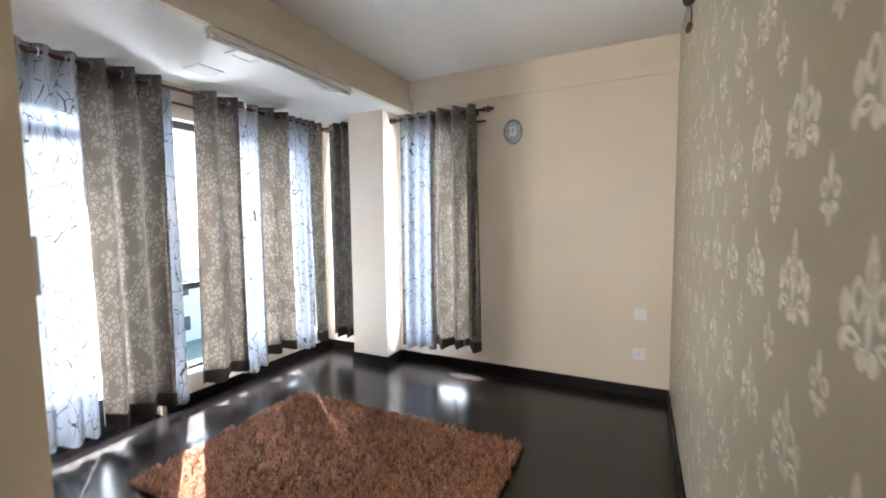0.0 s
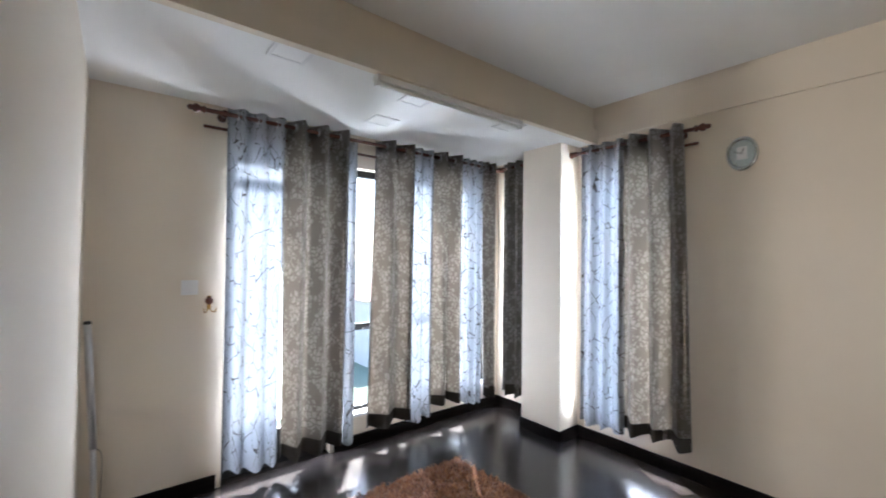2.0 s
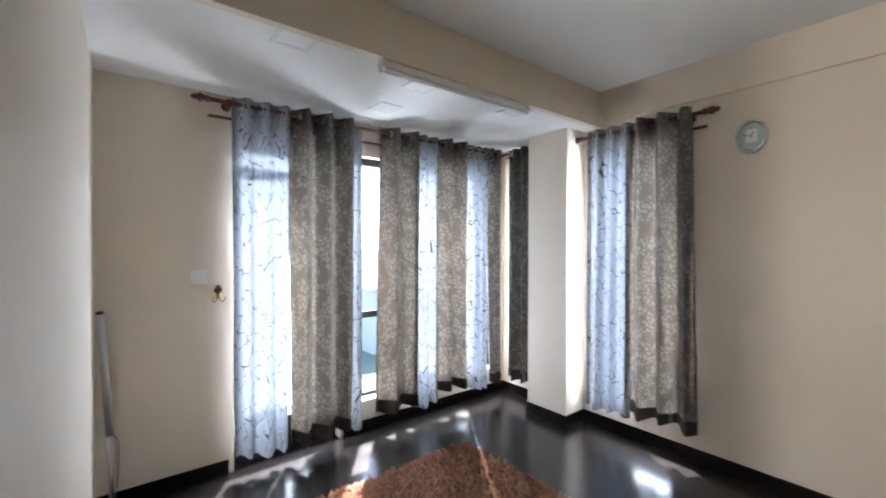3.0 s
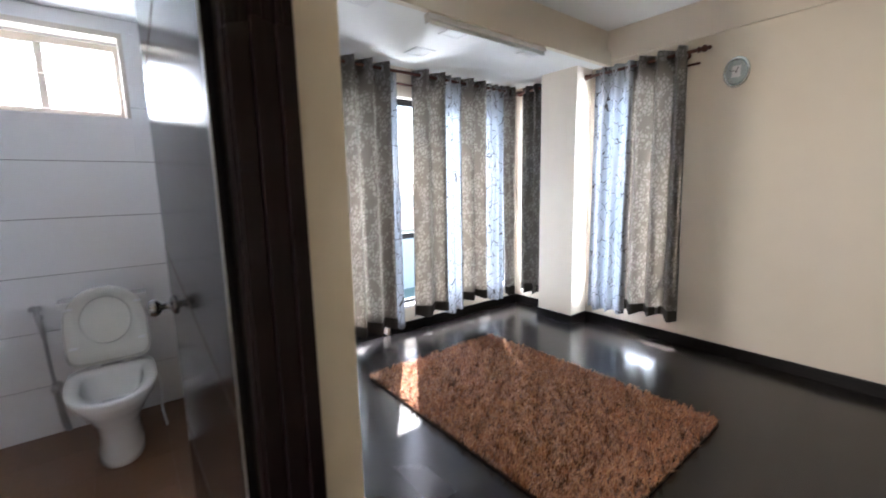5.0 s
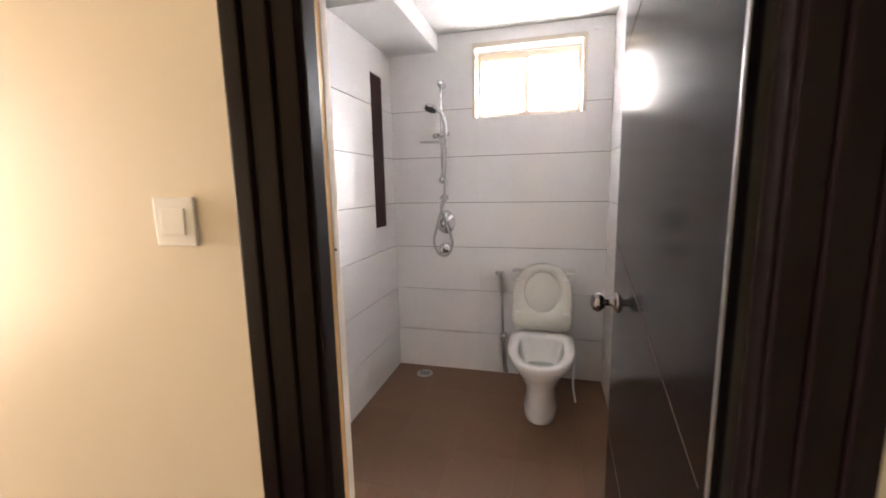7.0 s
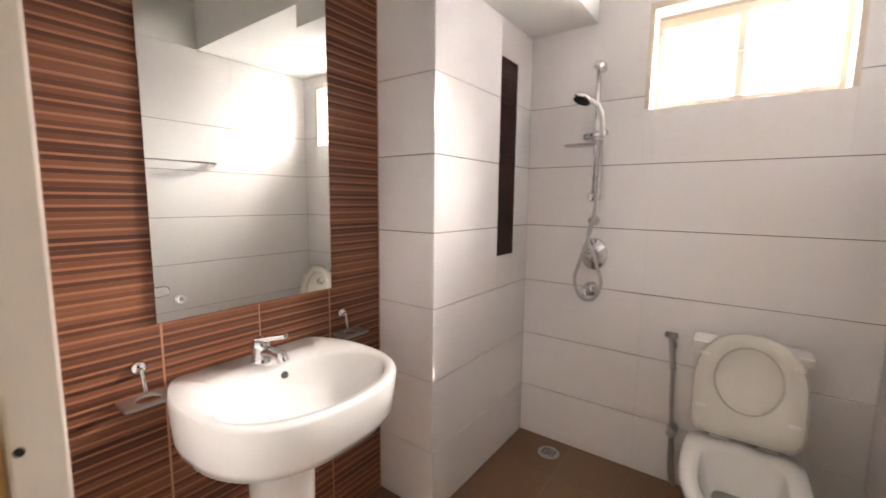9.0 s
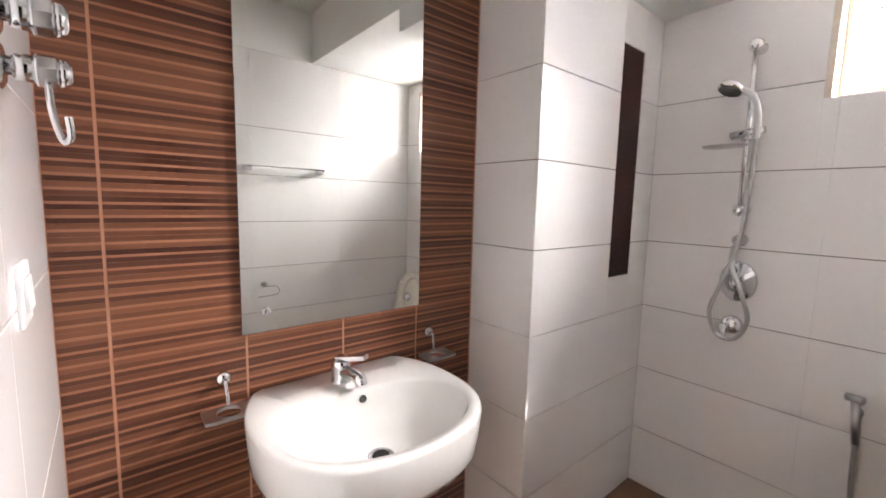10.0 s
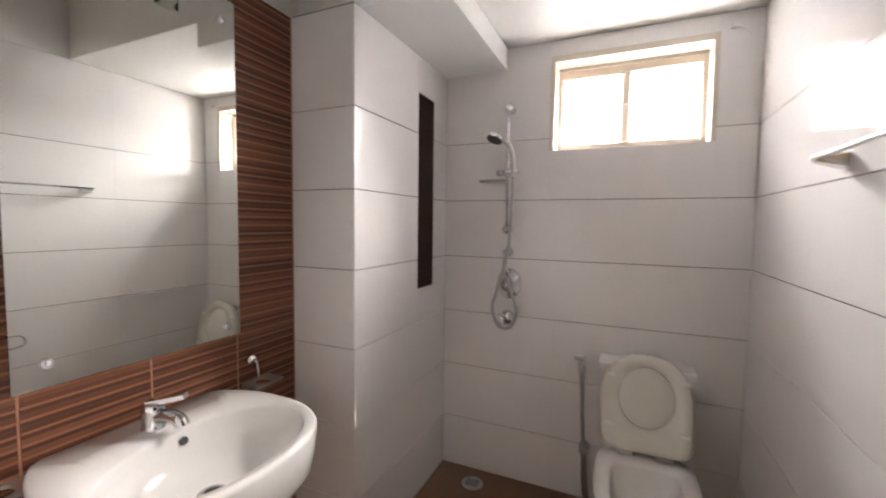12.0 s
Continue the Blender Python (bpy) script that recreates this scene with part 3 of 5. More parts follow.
for k in range(4):
    part("louvre", box((-2.286, 0.335, 2.0 + 0.025 * k), (-2.280, 0.60, 2.008 + 0.025 * k)), CREAM_FRAME, bw)

# door frame: jambs, stop and moulded casing on the passage side
df = thing("door_frame", (HALL_W, 0.735, 0), "dark stained moulded wooden door frame", "door frame", kind="structure")
JX0, JX1 = -0.125, HALL_W + 0.004


def casing_profile(y_in, y_out):
    s = 1 if y_out > y_in else -1
    a, b = sorted((y_in, y_in + s * 0.040))
    c, d = sorted((y_in + s * 0.040, y_in + s * 0.085))
    e, f = sorted((y_in + s * 0.085, y_out))
    x = HALL_W + 0.0005
    return boxes(((x, a, 0), (x + 0.014, b, 2.12)), ((x, c, 0), (x + 0.022, d, 2.13)), ((x, e, 0), (x + 0.03, f, 2.14)), bevel=0.004)


part("casing", casing_profile(DO0 + 0.004, 0.296), FRAME_WOOD, df)
part("casing", casing_profile(DO1 - 0.006, 1.172), FRAME_WOOD, df)
part("casing_head", box((HALL_W + 0.0005, 0.296, DO_Z), (HALL_W + 0.026, 1.172, 2.14), 0.004), FRAME_WOOD, df)
part("jamb", box((JX0, DO0 - 0.02, 0), (JX1, DO0 + 0.012, DO_Z), 0.003), FRAME_WOOD, df)
part("jamb", box((JX0, DO1 - 0.012, 0), (JX1, DO1 + 0.02, DO_Z), 0.003), FRAME_WOOD, df)
part("jamb_head", box((JX0, DO0, DO_Z - 0.012), (JX1, DO1, DO_Z + 0.02), 0.003), FRAME_WOOD, df)
structure("trim_door_reveal", box((-0.147, DO0 - 0.003, 0), (JX0 - 0.001, DO0 + 0.006, DO_Z)), OCHRE, "ochre painted door reveal", "trim")
structure("trim_door_edge", box((BATH_F - 0.002, DO0 - 0.003, 0), (-0.1475, DO0 + 0.007, DO_Z), 0.002), PLASTER, "pale plastered edge of the door reveal", "trim")
part("nail_hole", lathe([(0.0022, 0), (0.0022, 0.002)], aim((-0.152, DO0 + 0.0065, 1.18), (-0.152, DO0 + 1, 1.18)), 8), HOLE, df)

# door leaf, standing open into the bathroom
leaf = thing("door_1", (-0.15, 1.04, 0), "dark stained wooden bathroom door standing open", "door", kind="structure")
LM = Matrix.Translation((-0.15, 1.045, 0)) @ Matrix.Rotation(radians(180 + 5.5), 4, "Z")   # local x along the leaf, +y faces the opening
part("panel", box((0.0, -0.018, 0.012), (0.60, 0.018, 2.035), 0.003, LM), DOOR_WOOD, leaf)
GROOVE = Mat("door_groove", (0.16, 0.12, 0.10), 0.5).m
for x0, z0, x1, z1 in ((0.03, 0.80, 0.60, 1.13), (0.02, 2.0, 0.60, 1.62), (0.60, 0.55, 0.20, 0.30)):
    a, b = LM @ Vector((x0, 0.0183, z0)), LM @ Vector((x1, 0.0183, z1))
    part("groove", rod(a, b, 0.0012, 6), GROOVE, leaf)


def knob(side):
    s = side
    base = LM @ Vector((0.555, s * 0.018, 0.955))
    tip = LM @ Vector((0.555, s * 0.09, 0.955))
    k = part("handle", lathe([(0.029, 0), (0.030, 0.004), (0.024, 0.009), (0.011, 0.013), (0.010, 0.032), (0.018, 0.037), (0.026, 0.047), (0.027, 0.056), (0.022, 0.066), (0.012, 0.070)], aim(base, tip)), SATIN_STEEL, leaf, "round satin chrome door knob", True)
    return k


knob(1)
knob(-1)
for z in (0.22, 1.84):
    part("hinge", rod((-0.146, 1.068 - 0.022, z), (-0.146, 1.068 - 0.022, z + 0.1), 0.007, 12), DULL_CHROME, leaf, "steel hinge")
# pale strip added to stand for bright light in the hinge-side gap
part("gap_light_strip", box((-0.004, 0.0185, 0.02), (0.003, 0.0215, 2.0), 0, LM), ALU, leaf)

# ---- curtains ----


def rod_set(name, a, b, back, label):
    """A wooden pole with turned finials, a thin back pole and brackets; a, b: ends of the front pole, back: shift to the back pole."""
    A, B, S = Vector(a), Vector(b), Vector(back)
    t = thing(name, a, label, "curtain rod", "curtain rods")
    part("pole", rod(a, b, 0.0125), ROD_WOOD, t, smooth=True)
    part("back_pole", rod(A + S, B + S, 0.009), ROD_WOOD, t, smooth=True)
    fin = [(0.014, 0), (0.021, 0.006), (0.021, 0.014), (0.013, 0.020), (0.018, 0.030), (0.026, 0.045), (0.022, 0.060), (0.012, 0.066), (0.017, 0.074), (0.013, 0.086), (0.003, 0.094)]
    d = (B - A).normalized()
    part("finial", lathe(fin, aim(A, A - d), 16), ROD_WOOD, t, smooth=True)
    part("finial", lathe(fin, aim(B, B + d), 16), ROD_WOOD, t, smooth=True)
    wall = Vector((S.x, S.y, 0)).normalized()
    n = 2 if (B - A).length < 1.5 else 3
    for i in range(n):
        p = A + d * (0.10 + ((B - A).length - 0.2) * i / (n - 1))
        q = p + wall * 0.105
        part("bracket", lathe([(0.021, 0), (0.021, 0.02), (0.011, 0.028), (0.011, 0.085), (0.026, 0.092), (0.026, 0.1045)], aim(p - wall * 0.004, q), 14), ROD_WOOD, t, smooth=True)
    return t


rod_set("curtain_rod", (-2.165, 1.79, 2.228), (-2.165, 4.20, 2.228), (-0.065, 0, -0.075), "dark mahogany double curtain rod over the bay window")
rod_set("curtain_rod", (-1.33, 4.205, 2.218), (-0.50, 4.205, 2.218), (0, 0.065, -0.075), "dark mahogany double curtain rod on the cream wall")
rod_set("curtain_rod", (-2.12, 4.215, 2.228), (-1.86, 4.215, 2.228), (0, 0.06, -0.07), "short dark curtain rod beside the column")


def curtain(p0, p1, top, bottom, folds, sheer, label, amp=0.035, seed=0, lean=0.0, hem=True):
    """An eyelet curtain in deep folds, from p0 to p1 in plan, hanging from top to bottom."""
    rnd = random.Random(seed)
    P0, P1 = Vector((*p0, 0)), Vector((*p1, 0))
    d = (P1 - P0).normalized()
    nrm = Vector((-d.y, d.x, 0))
    W = (P1 - P0).length
    name = "sheer_curtain" if sheer else "curtain"
    t = thing(name, ((p0[0] + p1[0]) / 2, (p0[1] + p1[1]) / 2, bottom), label, "curtain", "bedroom curtains")
    n = folds * 12
    ph = [rnd.uniform(-0.5, 0.5) for _ in range(folds + 2)]
    am = [rnd.uniform(0.7, 1.2) for _ in range(folds + 2)]

    def point(i, z):
        u = i / n
        f = u * folds
        k = int(f)
        h = (top - z) / (top - bottom)
        w = f * 2 * math.pi + ph[k % len(ph)] * h * math.sin(math.pi * (f - k)) * 1.4
        s = math.sin(w)
        s = math.copysign(abs(s) ** 0.75, s) if sheer else 0.82 * math.asin(s) * 2 / math.pi + 0.18 * s
        a = amp * (0.9 + 0.25 * h * (am[k] - 1) * 3) * (1 - 0.12 * math.sin(h * 3))
        drift = lean * h + 0.012 * h * math.sin(3.1 * u + seed)
        return P0 + d * (u * W + drift + 0.010 * h * math.sin(w * 0.5 + seed)) + nrm * (a * s + 0.01 * h * math.sin(5 * u + 2 * seed))

    def sheet(z0, z1, rows, off=0.0):
        bm = bmesh.new()
        uvl = bm.loops.layers.uv.new("UVMap")
        ru = 2.1 * W / n
        grid = []
        for j in range(rows + 1):
            z = z1 + (z0 - z1) * j / rows
            row = []
            for i in range(n + 1):
                q = point(i, z)
                dz = 0.010 * math.sin(i * 2 * math.pi / 12 + 0.7) * (1 if z <= bottom + 0.001 else 0) + (0.012 * math.sin(i / 7.0 + seed) if z <= bottom + 0.001 else 0)
                row.append(bm.verts.new((q.x + nrm.x * off, q.y + nrm.y * off, z + dz)))
            grid.append(row)
        for j in range(rows):
            for i in range(n):
                f = bm.faces.new((grid[j][i], grid[j][i + 1], grid[j + 1][i + 1], grid[j + 1][i]))
                for lp, (a, b) in zip(f.loops, ((i, j), (i + 1, j), (i + 1, j + 1), (i, j + 1))):
                    lp[uvl].uv = (a * ru + seed * 3.7, z1 + (z0 - z1) * b / rows + seed * 1.3)
        return bm
    body = part("cloth", sheet(bottom, top, 14), SHEER if sheer else DRAPE, t, smooth=True)
    if not sheer:
        sol = body.modifiers.new("thickness", "SOLIDIFY")
        sol.thickness = 0.0016
        if hem:
            part("hem", sheet(bottom - 0.001, bottom + 0.085, 2, -0.0035), HEM, t, "doubled dark hem", True)
    for k in range(folds):
        q = P0 + d * (W * (k + 0.5) / folds)
        ring = lathe([(0.017, 0), (0.024, 0.0), (0.026, 0.004), (0.024, 0.008), (0.017, 0.008)], aim(q + Vector((0, 0, top - 0.045)) - d * 0.004, q + d + Vector((0, 0, top - 0.045))), 16)
        part("eyelet", ring, DULL_CHROME, t, "metal eyelet ring")
    return t


CX = -2.165
DL = "grey brown damask eyelet curtain hanging in folds"
SL = "white sheer eyelet curtain with dark twig pattern"
SX = CX - 0.012
curtain((SX, 1.905), (SX, 2.245), 2.275, 0.10, 3, True, SL + " before the balcony door", 0.03, 1)
curtain((CX, 2.225), (CX, 2.685), 2.275, 0.105, 3, False, DL + " almost to the floor", 0.074, 2)
curtain((CX - 0.02, 2.675), (CX - 0.02, 2.755), 2.22, 0.085, 1, True, SL + ", a narrow edge", 0.018, 3)
curtain((CX, 2.895), (CX, 3.245), 2.275, 0.150, 2, False, DL + " before the wide window", 0.074, 4, -0.02)
curtain((SX, 3.22), (SX, 3.44), 2.275, 0.105, 2, True, SL + " before the wide window", 0.030, 5)
curtain((CX, 3.415), (CX, 3.735), 2.275, 0.180, 2, False, DL + " before the wide window", 0.072, 6)
curtain((SX, 3.752), (SX, 4.0), 2.275, 0.125, 3, True, SL + " before the wide window", 0.03, 7)
curtain((CX, 3.97), (CX, 4.15), 2.275, 0.14, 2, False, DL + " in the bay corner", 0.045, 8, 0.03)
curtain((-2.11, 4.215), (-1.80, 4.215), 2.275, 0.175, 3, False, DL + " beside the column", 0.045, 9)
curtain((-1.295, 4.215), (-0.96, 4.215), 2.265, 0.165, 3, True, SL + " on the cream wall", 0.03, 10)
curtain((-0.985, 4.20), (-0.56, 4.20), 2.265, 0.215, 3, False, DL + " on the cream wall", 0.070, 11, 0.02)

# ---- rug ----
R0, R1 = (-1.63, 2.10), (0.09, 3.27)


def rug():
    t = thing("rug", ((R0[0] + R1[0]) / 2, (R0[1] + R1[1]) / 2, 0), "brown shaggy long-pile rug lying on dark floor", "rug")
    part("backing", box((R0[0], R0[1], 0.0005), (R1[0], R1[1], 0.012), 0.003), RUG_BACK, t)
    rng = np.random.default_rng(5)
    n = 52000
    x, y = rng.uniform(R0[0], R1[0], n), rng.uniform(R0[1], R1[1], n)
    ang = rng.uniform(0, 2 * np.pi, n) + 1.2 * np.sin(5 * x + 3 * y)
    cell = np.floor(x / 0.017) * 131 + np.floor(y / 0.017) * 977
    ang = np.sin(cell * 12.9898) * 43758.5 % 6.283 + rng.normal(0, 0.5, n)
    lean = rng.uniform(0.010, 0.034, n)
    h = rng.uniform(0.018, 0.040, n)
    w = rng.uniform(0.0016, 0.0032, n)
    side = ang + np.pi / 2
    dx, dy, sx, sy = np.cos(ang) * lean, np.sin(ang) * lean, np.cos(side) * w, np.sin(side) * w
    z0 = np.full(n, 0.010)
    rows = [np.stack(v, 1) for v in ((x - sx, y - sy, z0), (x + sx, y + sy, z0), (x + sx + dx * 0.4, y + sy + dy * 0.4, z0 + h * 0.7), (x - sx + dx * 0.4, y - sy + dy * 0.4, z0 + h * 0.7),
                                    (x + dx * 1.3, y + dy * 1.3, z0 + h))]
    verts = np.stack(rows, 1).reshape(-1, 3)
    i = np.arange(n) * 5
    faces = np.concatenate([np.stack((i, i + 1, i + 2), 1), np.stack((i, i + 2, i + 3), 1), np.stack((i + 3, i + 2, i + 4), 1)])
    me = bpy.data.meshes.new("shag")
    me.from_pydata(verts.tolist(), [], faces.tolist())
    me.materials.append(SHAG)
    ob = new("shag", me)
    ob.parent = t
    ob.matrix_parent_inverse = t.matrix_basis.inverted()
    ob["kind"] = "stuff"


rug()

# ---- bedroom fittings ----


def switch_plate(name, m, label, rockers=1, w=0.085, h=0.085, category="switch"):
    """A wall plate; local +z leaves the wall, local y is up."""
    t = thing(name, tuple(m.translation), label, category)
    part("plate", box((-w / 2, -h / 2, 0.0005), (w / 2, h / 2, 0.008), 0.0025, m), WHITE_PLASTIC, t)
    rw = w * 0.62 / rockers
    for k in range(rockers):
        x = -w * 0.31 + rw * (k + 0.5)
        part("rocker", box((x - rw / 2 + 0.001, -h * 0.27, 0.008), (x + rw / 2 - 0.001, h * 0.27, 0.0125), 0.0015, m @ Matrix.Rotation(radians(-2), 4, "X")), WHITE_PLASTIC, t)
    part("groove_line", box((-w * 0.3, -h * 0.30, 0.0081), (w * 0.3, -h * 0.285, 0.0087), 0, m), GREY_TRIM, t)
    return t


ON_FAR = Matrix.Rotation(radians(90), 4, "X")
ON_HALL = Matrix.Rotation(radians(90), 4, "Z") @ Matrix.Rotation(radians(90), 4, "X")
ON_NEAR = Matrix.Rotation(radians(180), 4, "Z") @ Matrix.Rotation(radians(90), 4, "X")
switch_plate("wall_socket", Matrix.Translation((0.685, FAR, 0.625)) @ ON_FAR, "white wall switch plate on the cream wall", 1)
sk = switch_plate("wall_socket", Matrix.Translation((0.682, FAR, 0.325)) @ ON_FAR, "white television socket low on the cream wall", 1, category="socket")
part("contact", lathe([(0.006, 0), (0.006, 0.003)], Matrix.Translation((0.682, FAR, 0.325)) @ ON_FAR @ Matrix.Translation((0, 0, 0.0125)), 10), DULL_CHROME, sk)
switch_plate("wall_switch", Matrix.Translation((HALL_W, 0.145, 1.235)) @ ON_HALL, "white single light switch beside the bathroom door", 1)
switch_plate("wall_switch", Matrix.Translation((BAY, 1.745, 1.206)) @ ON_HALL, "white switch plate near the balcony curtain", 1)
switch_plate("wall_switch", Matrix.Translation((-0.130, NEAR, 1.285)) @ ON_NEAR, "white double switch plate with raised frame", 2, 0.070, 0.085)
switch_plate("wall_switch", Matrix.Translation((BATH_F + 0.0005, -0.20, 1.19)) @ Matrix.Rotation(radians(180), 4, "Z") @ ON_HALL, "white switch plate inside the bathroom", 1)

clock = thing("wall_clock", (-0.275, FAR, 1.93), "oval silver wall clock on cream wall", "clock")
CM = Matrix.Translation((-0.275, FAR - 0.0005, 2.035)) @ ON_FAR
part("rim", lathe([(0.068, 0), (0.076, 0.008), (0.080, 0.020), (0.077, 0.030), (0.068, 0.034), (0.064, 0.026), (0.060, 0.022)], CM @ Matrix.Scale(1.28, 4, (0, 1, 0)), 40), CLOCK_RIM, clock, smooth=True)
part("dial", lathe([(0.061, 0.020), (0.060, 0.0255)], CM @ Matrix.Scale(1.28, 4, (0, 1, 0)), 40), CLOCK_FACE, clock)
part("inner_plate", box((-0.026, -0.035, 0.0255), (0.026, 0.040, 0.030), 0.003, CM), WHITE_PLASTIC, clock)
for k in range(12):
    a = k * math.pi / 6
    part("hour_mark", box((-0.0015, 0.050, 0.0257), (0.0015, 0.058, 0.0275), 0, CM @ Matrix.Scale(1.25, 4, (0, 1, 0)) @ Matrix.Rotation(a, 4, "Z")), CLOCK_RIM, clock)
part("hour_hand", box((-0.0022, -0.006, 0.0305), (0.0022, 0.032, 0.0318), 0, CM @ Matrix.Rotation(radians(-20), 4, "Z")), DARK_PLASTIC, clock)
part("minute_hand", box((-0.0015, -0.008, 0.032), (0.0015, 0.046, 0.0332), 0, CM @ Matrix.Rotation(radians(70), 4, "Z")), DARK_PLASTIC, clock)

batten = thing("tube_light", (-1.25, 2.9, 2.26), "slim white fluorescent batten under the lowered ceiling", "tube light")
part("housing", box((-1.268, 2.375, 2.255), (-1.222, 3.44, 2.2845), 0.004), WHITE_PLASTIC, batten)
part("tube", rod((-1.247, 2.40, 2.244), (-1.247, 3.415, 2.244), 0.011), DIFFUSER, batten, smooth=True)
for y in (2.378, 3.42):
    part("end_cap", box((-1.265, y, 2.231), (-1.229, y + 0.018, 2.2555), 0.003), WHITE_PLASTIC, batten)


def downlight(x, y):
    t = thing("downlight", (x, y, BAY_Z), "square white recessed panel light, switched off", "ceiling light", "square panel lights")
    s = 0.085
    part("trim", boxes(((x - s, y - s, BAY_Z - 0.006), (x + s, y - s + 0.018, BAY_Z - 0.0005)), ((x - s, y + s - 0.018, BAY_Z - 0.006), (x + s, y + s, BAY_Z - 0.0005)),
                       ((x - s, y - s + 0.018, BAY_Z - 0.006), (x - s + 0.018, y + s - 0.018, BAY_Z - 0.0005)), ((x + s - 0.018, y - s + 0.018, BAY_Z - 0.006), (x + s, y + s - 0.018, BAY_Z - 0.0005))), GREY_TRIM, t)
    part("diffuser", box((x - s + 0.018, y - s + 0.018, BAY_Z - 0.004), (x + s - 0.018, y + s - 0.018, BAY_Z - 0.0005)), DIFFUSER, t)


for x, y in ((-1.32, 1.995), (-1.852, 2.759), (-1.403, 2.731), (-1.382, 3.474)):
    downlight(x, y)

hk = thing("wall_hook", (BAY, 1.845, 1.08), "brass double coat hook with round dark knob", "hook")
part("back_plate", box((BAY + 0.0005, 1.834, 1.075), (BAY + 0.006, 1.856, 1.155), 0.003), BRASS, hk)
part("boss", lathe([(0.012, 0), (0.022, 0.008), (0.020, 0.020), (0.008, 0.026)], aim((BAY + 0.005, 1.845, 1.125), (0, 1.845, 1.125)), 16), ROD_WOOD, hk, smooth=True)
for s in (-1, 1):
    part("prong", tube([(BAY + 0.005, 1.845, 1.09), (BAY + 0.02, 1.845 + s * 0.012, 1.065), (BAY + 0.035, 1.845 + s * 0.028, 1.06), (BAY + 0.04, 1.845 + s * 0.032, 1.085)], 0.0035), BRASS, hk)

mop = thing("mop_pole", (-2.16, 1.345, 0), "aluminium pole leaning in the wall corner", "pole")
part("upper_tube", rod((-2.22, 1.303, 1.04), (-2.19, 1.34, 0.42), 0.016), ALU, mop, smooth=True)
part("lower_tube", rod((-2.19, 1.34, 0.42), (-2.17, 1.352, 0.004), 0.0125), ALU, mop, smooth=True)
part("cap", lathe([(0.0165, 0), (0.0165, 0.012), (0.012, 0.016)], aim((-2.22, 1.303, 1.04), (-2.2203, 1.3028, 1.05)), 14), DARK_PLASTIC, mop)
part("wire", tube([(-2.188, 1.352, 0.42), (-2.165, 1.375, 0.38), (-2.165, 1.372, 0.2), (-2.168, 1.362, 0.03)], 0.0018, 6), DARK_PLASTIC, mop)

# wall bracket left from a lamp, with loose wires, on the wallpaper
wl = thing("wall_lamp_bracket", (EAST, 2.55, 1.95), "broken dark wall lamp bracket with loose wires", "wall lamp")
WY, WZ = 2.62, 2.09
part("back_plate", lathe([(0.032, 0), (0.032, 0.006), (0.022, 0.014)], aim((EAST - 0.0005, WY, WZ), (0, WY, WZ)), 18), DARK_PLASTIC, wl)
part("arm", tube([(EAST - 0.012, WY, WZ), (EAST - 0.05, WY, WZ + 0.012), (EAST - 0.085, WY, WZ - 0.005)], 0.007), DULL_CHROME, wl, smooth=True)
part("holder", lathe([(0.012, 0), (0.019, 0.01), (0.021, 0.07), (0.016, 0.088), (0.008, 0.095)], aim((EAST - 0.085, WY, WZ + 0.035), (EAST - 0.092, WY, WZ - 0.1)), 16), DARK_PLASTIC, wl, smooth=True)
part("wire", tube([(EAST - 0.088, WY, WZ + 0.015), (EAST - 0.13, WY + 0.01, WZ + 0.02), (EAST - 0.165, WY + 0.005, WZ + 0.018), (EAST - 0.182, WY, WZ + 0.006)], 0.002, 6), DARK_PLASTIC, wl)
part("wire", tube([(EAST - 0.088, WY, WZ - 0.03), (EAST - 0.080, WY, WZ - 0.09), (EAST - 0.083, WY, WZ - 0.12)], 0.0022, 6), DARK_PLASTIC, wl)
part("wire_nut", lathe([(0.004, 0), (0.010, 0.008), (0.009, 0.028), (0.003, 0.036)], aim((EAST - 0.082, WY, WZ - 0.112), (EAST - 0.094, WY, WZ - 0.16)), 10), ROD_WOOD, wl)

# ---- bathroom fittings ----


def oval(cx, cy, rx, ry, z, n=40, p=2.0, front=1.0):
    out = []
    for k in range(n):
        a = 2 * math.pi * k / n
        c, s = math.cos(a), math.sin(a)
        out.append((cx + rx * math.copysign(abs(c) ** (2 / p), c) * (front if c > 0 else 1), cy + ry * math.copysign(abs(s) ** (2 / p), s), z))
    return out


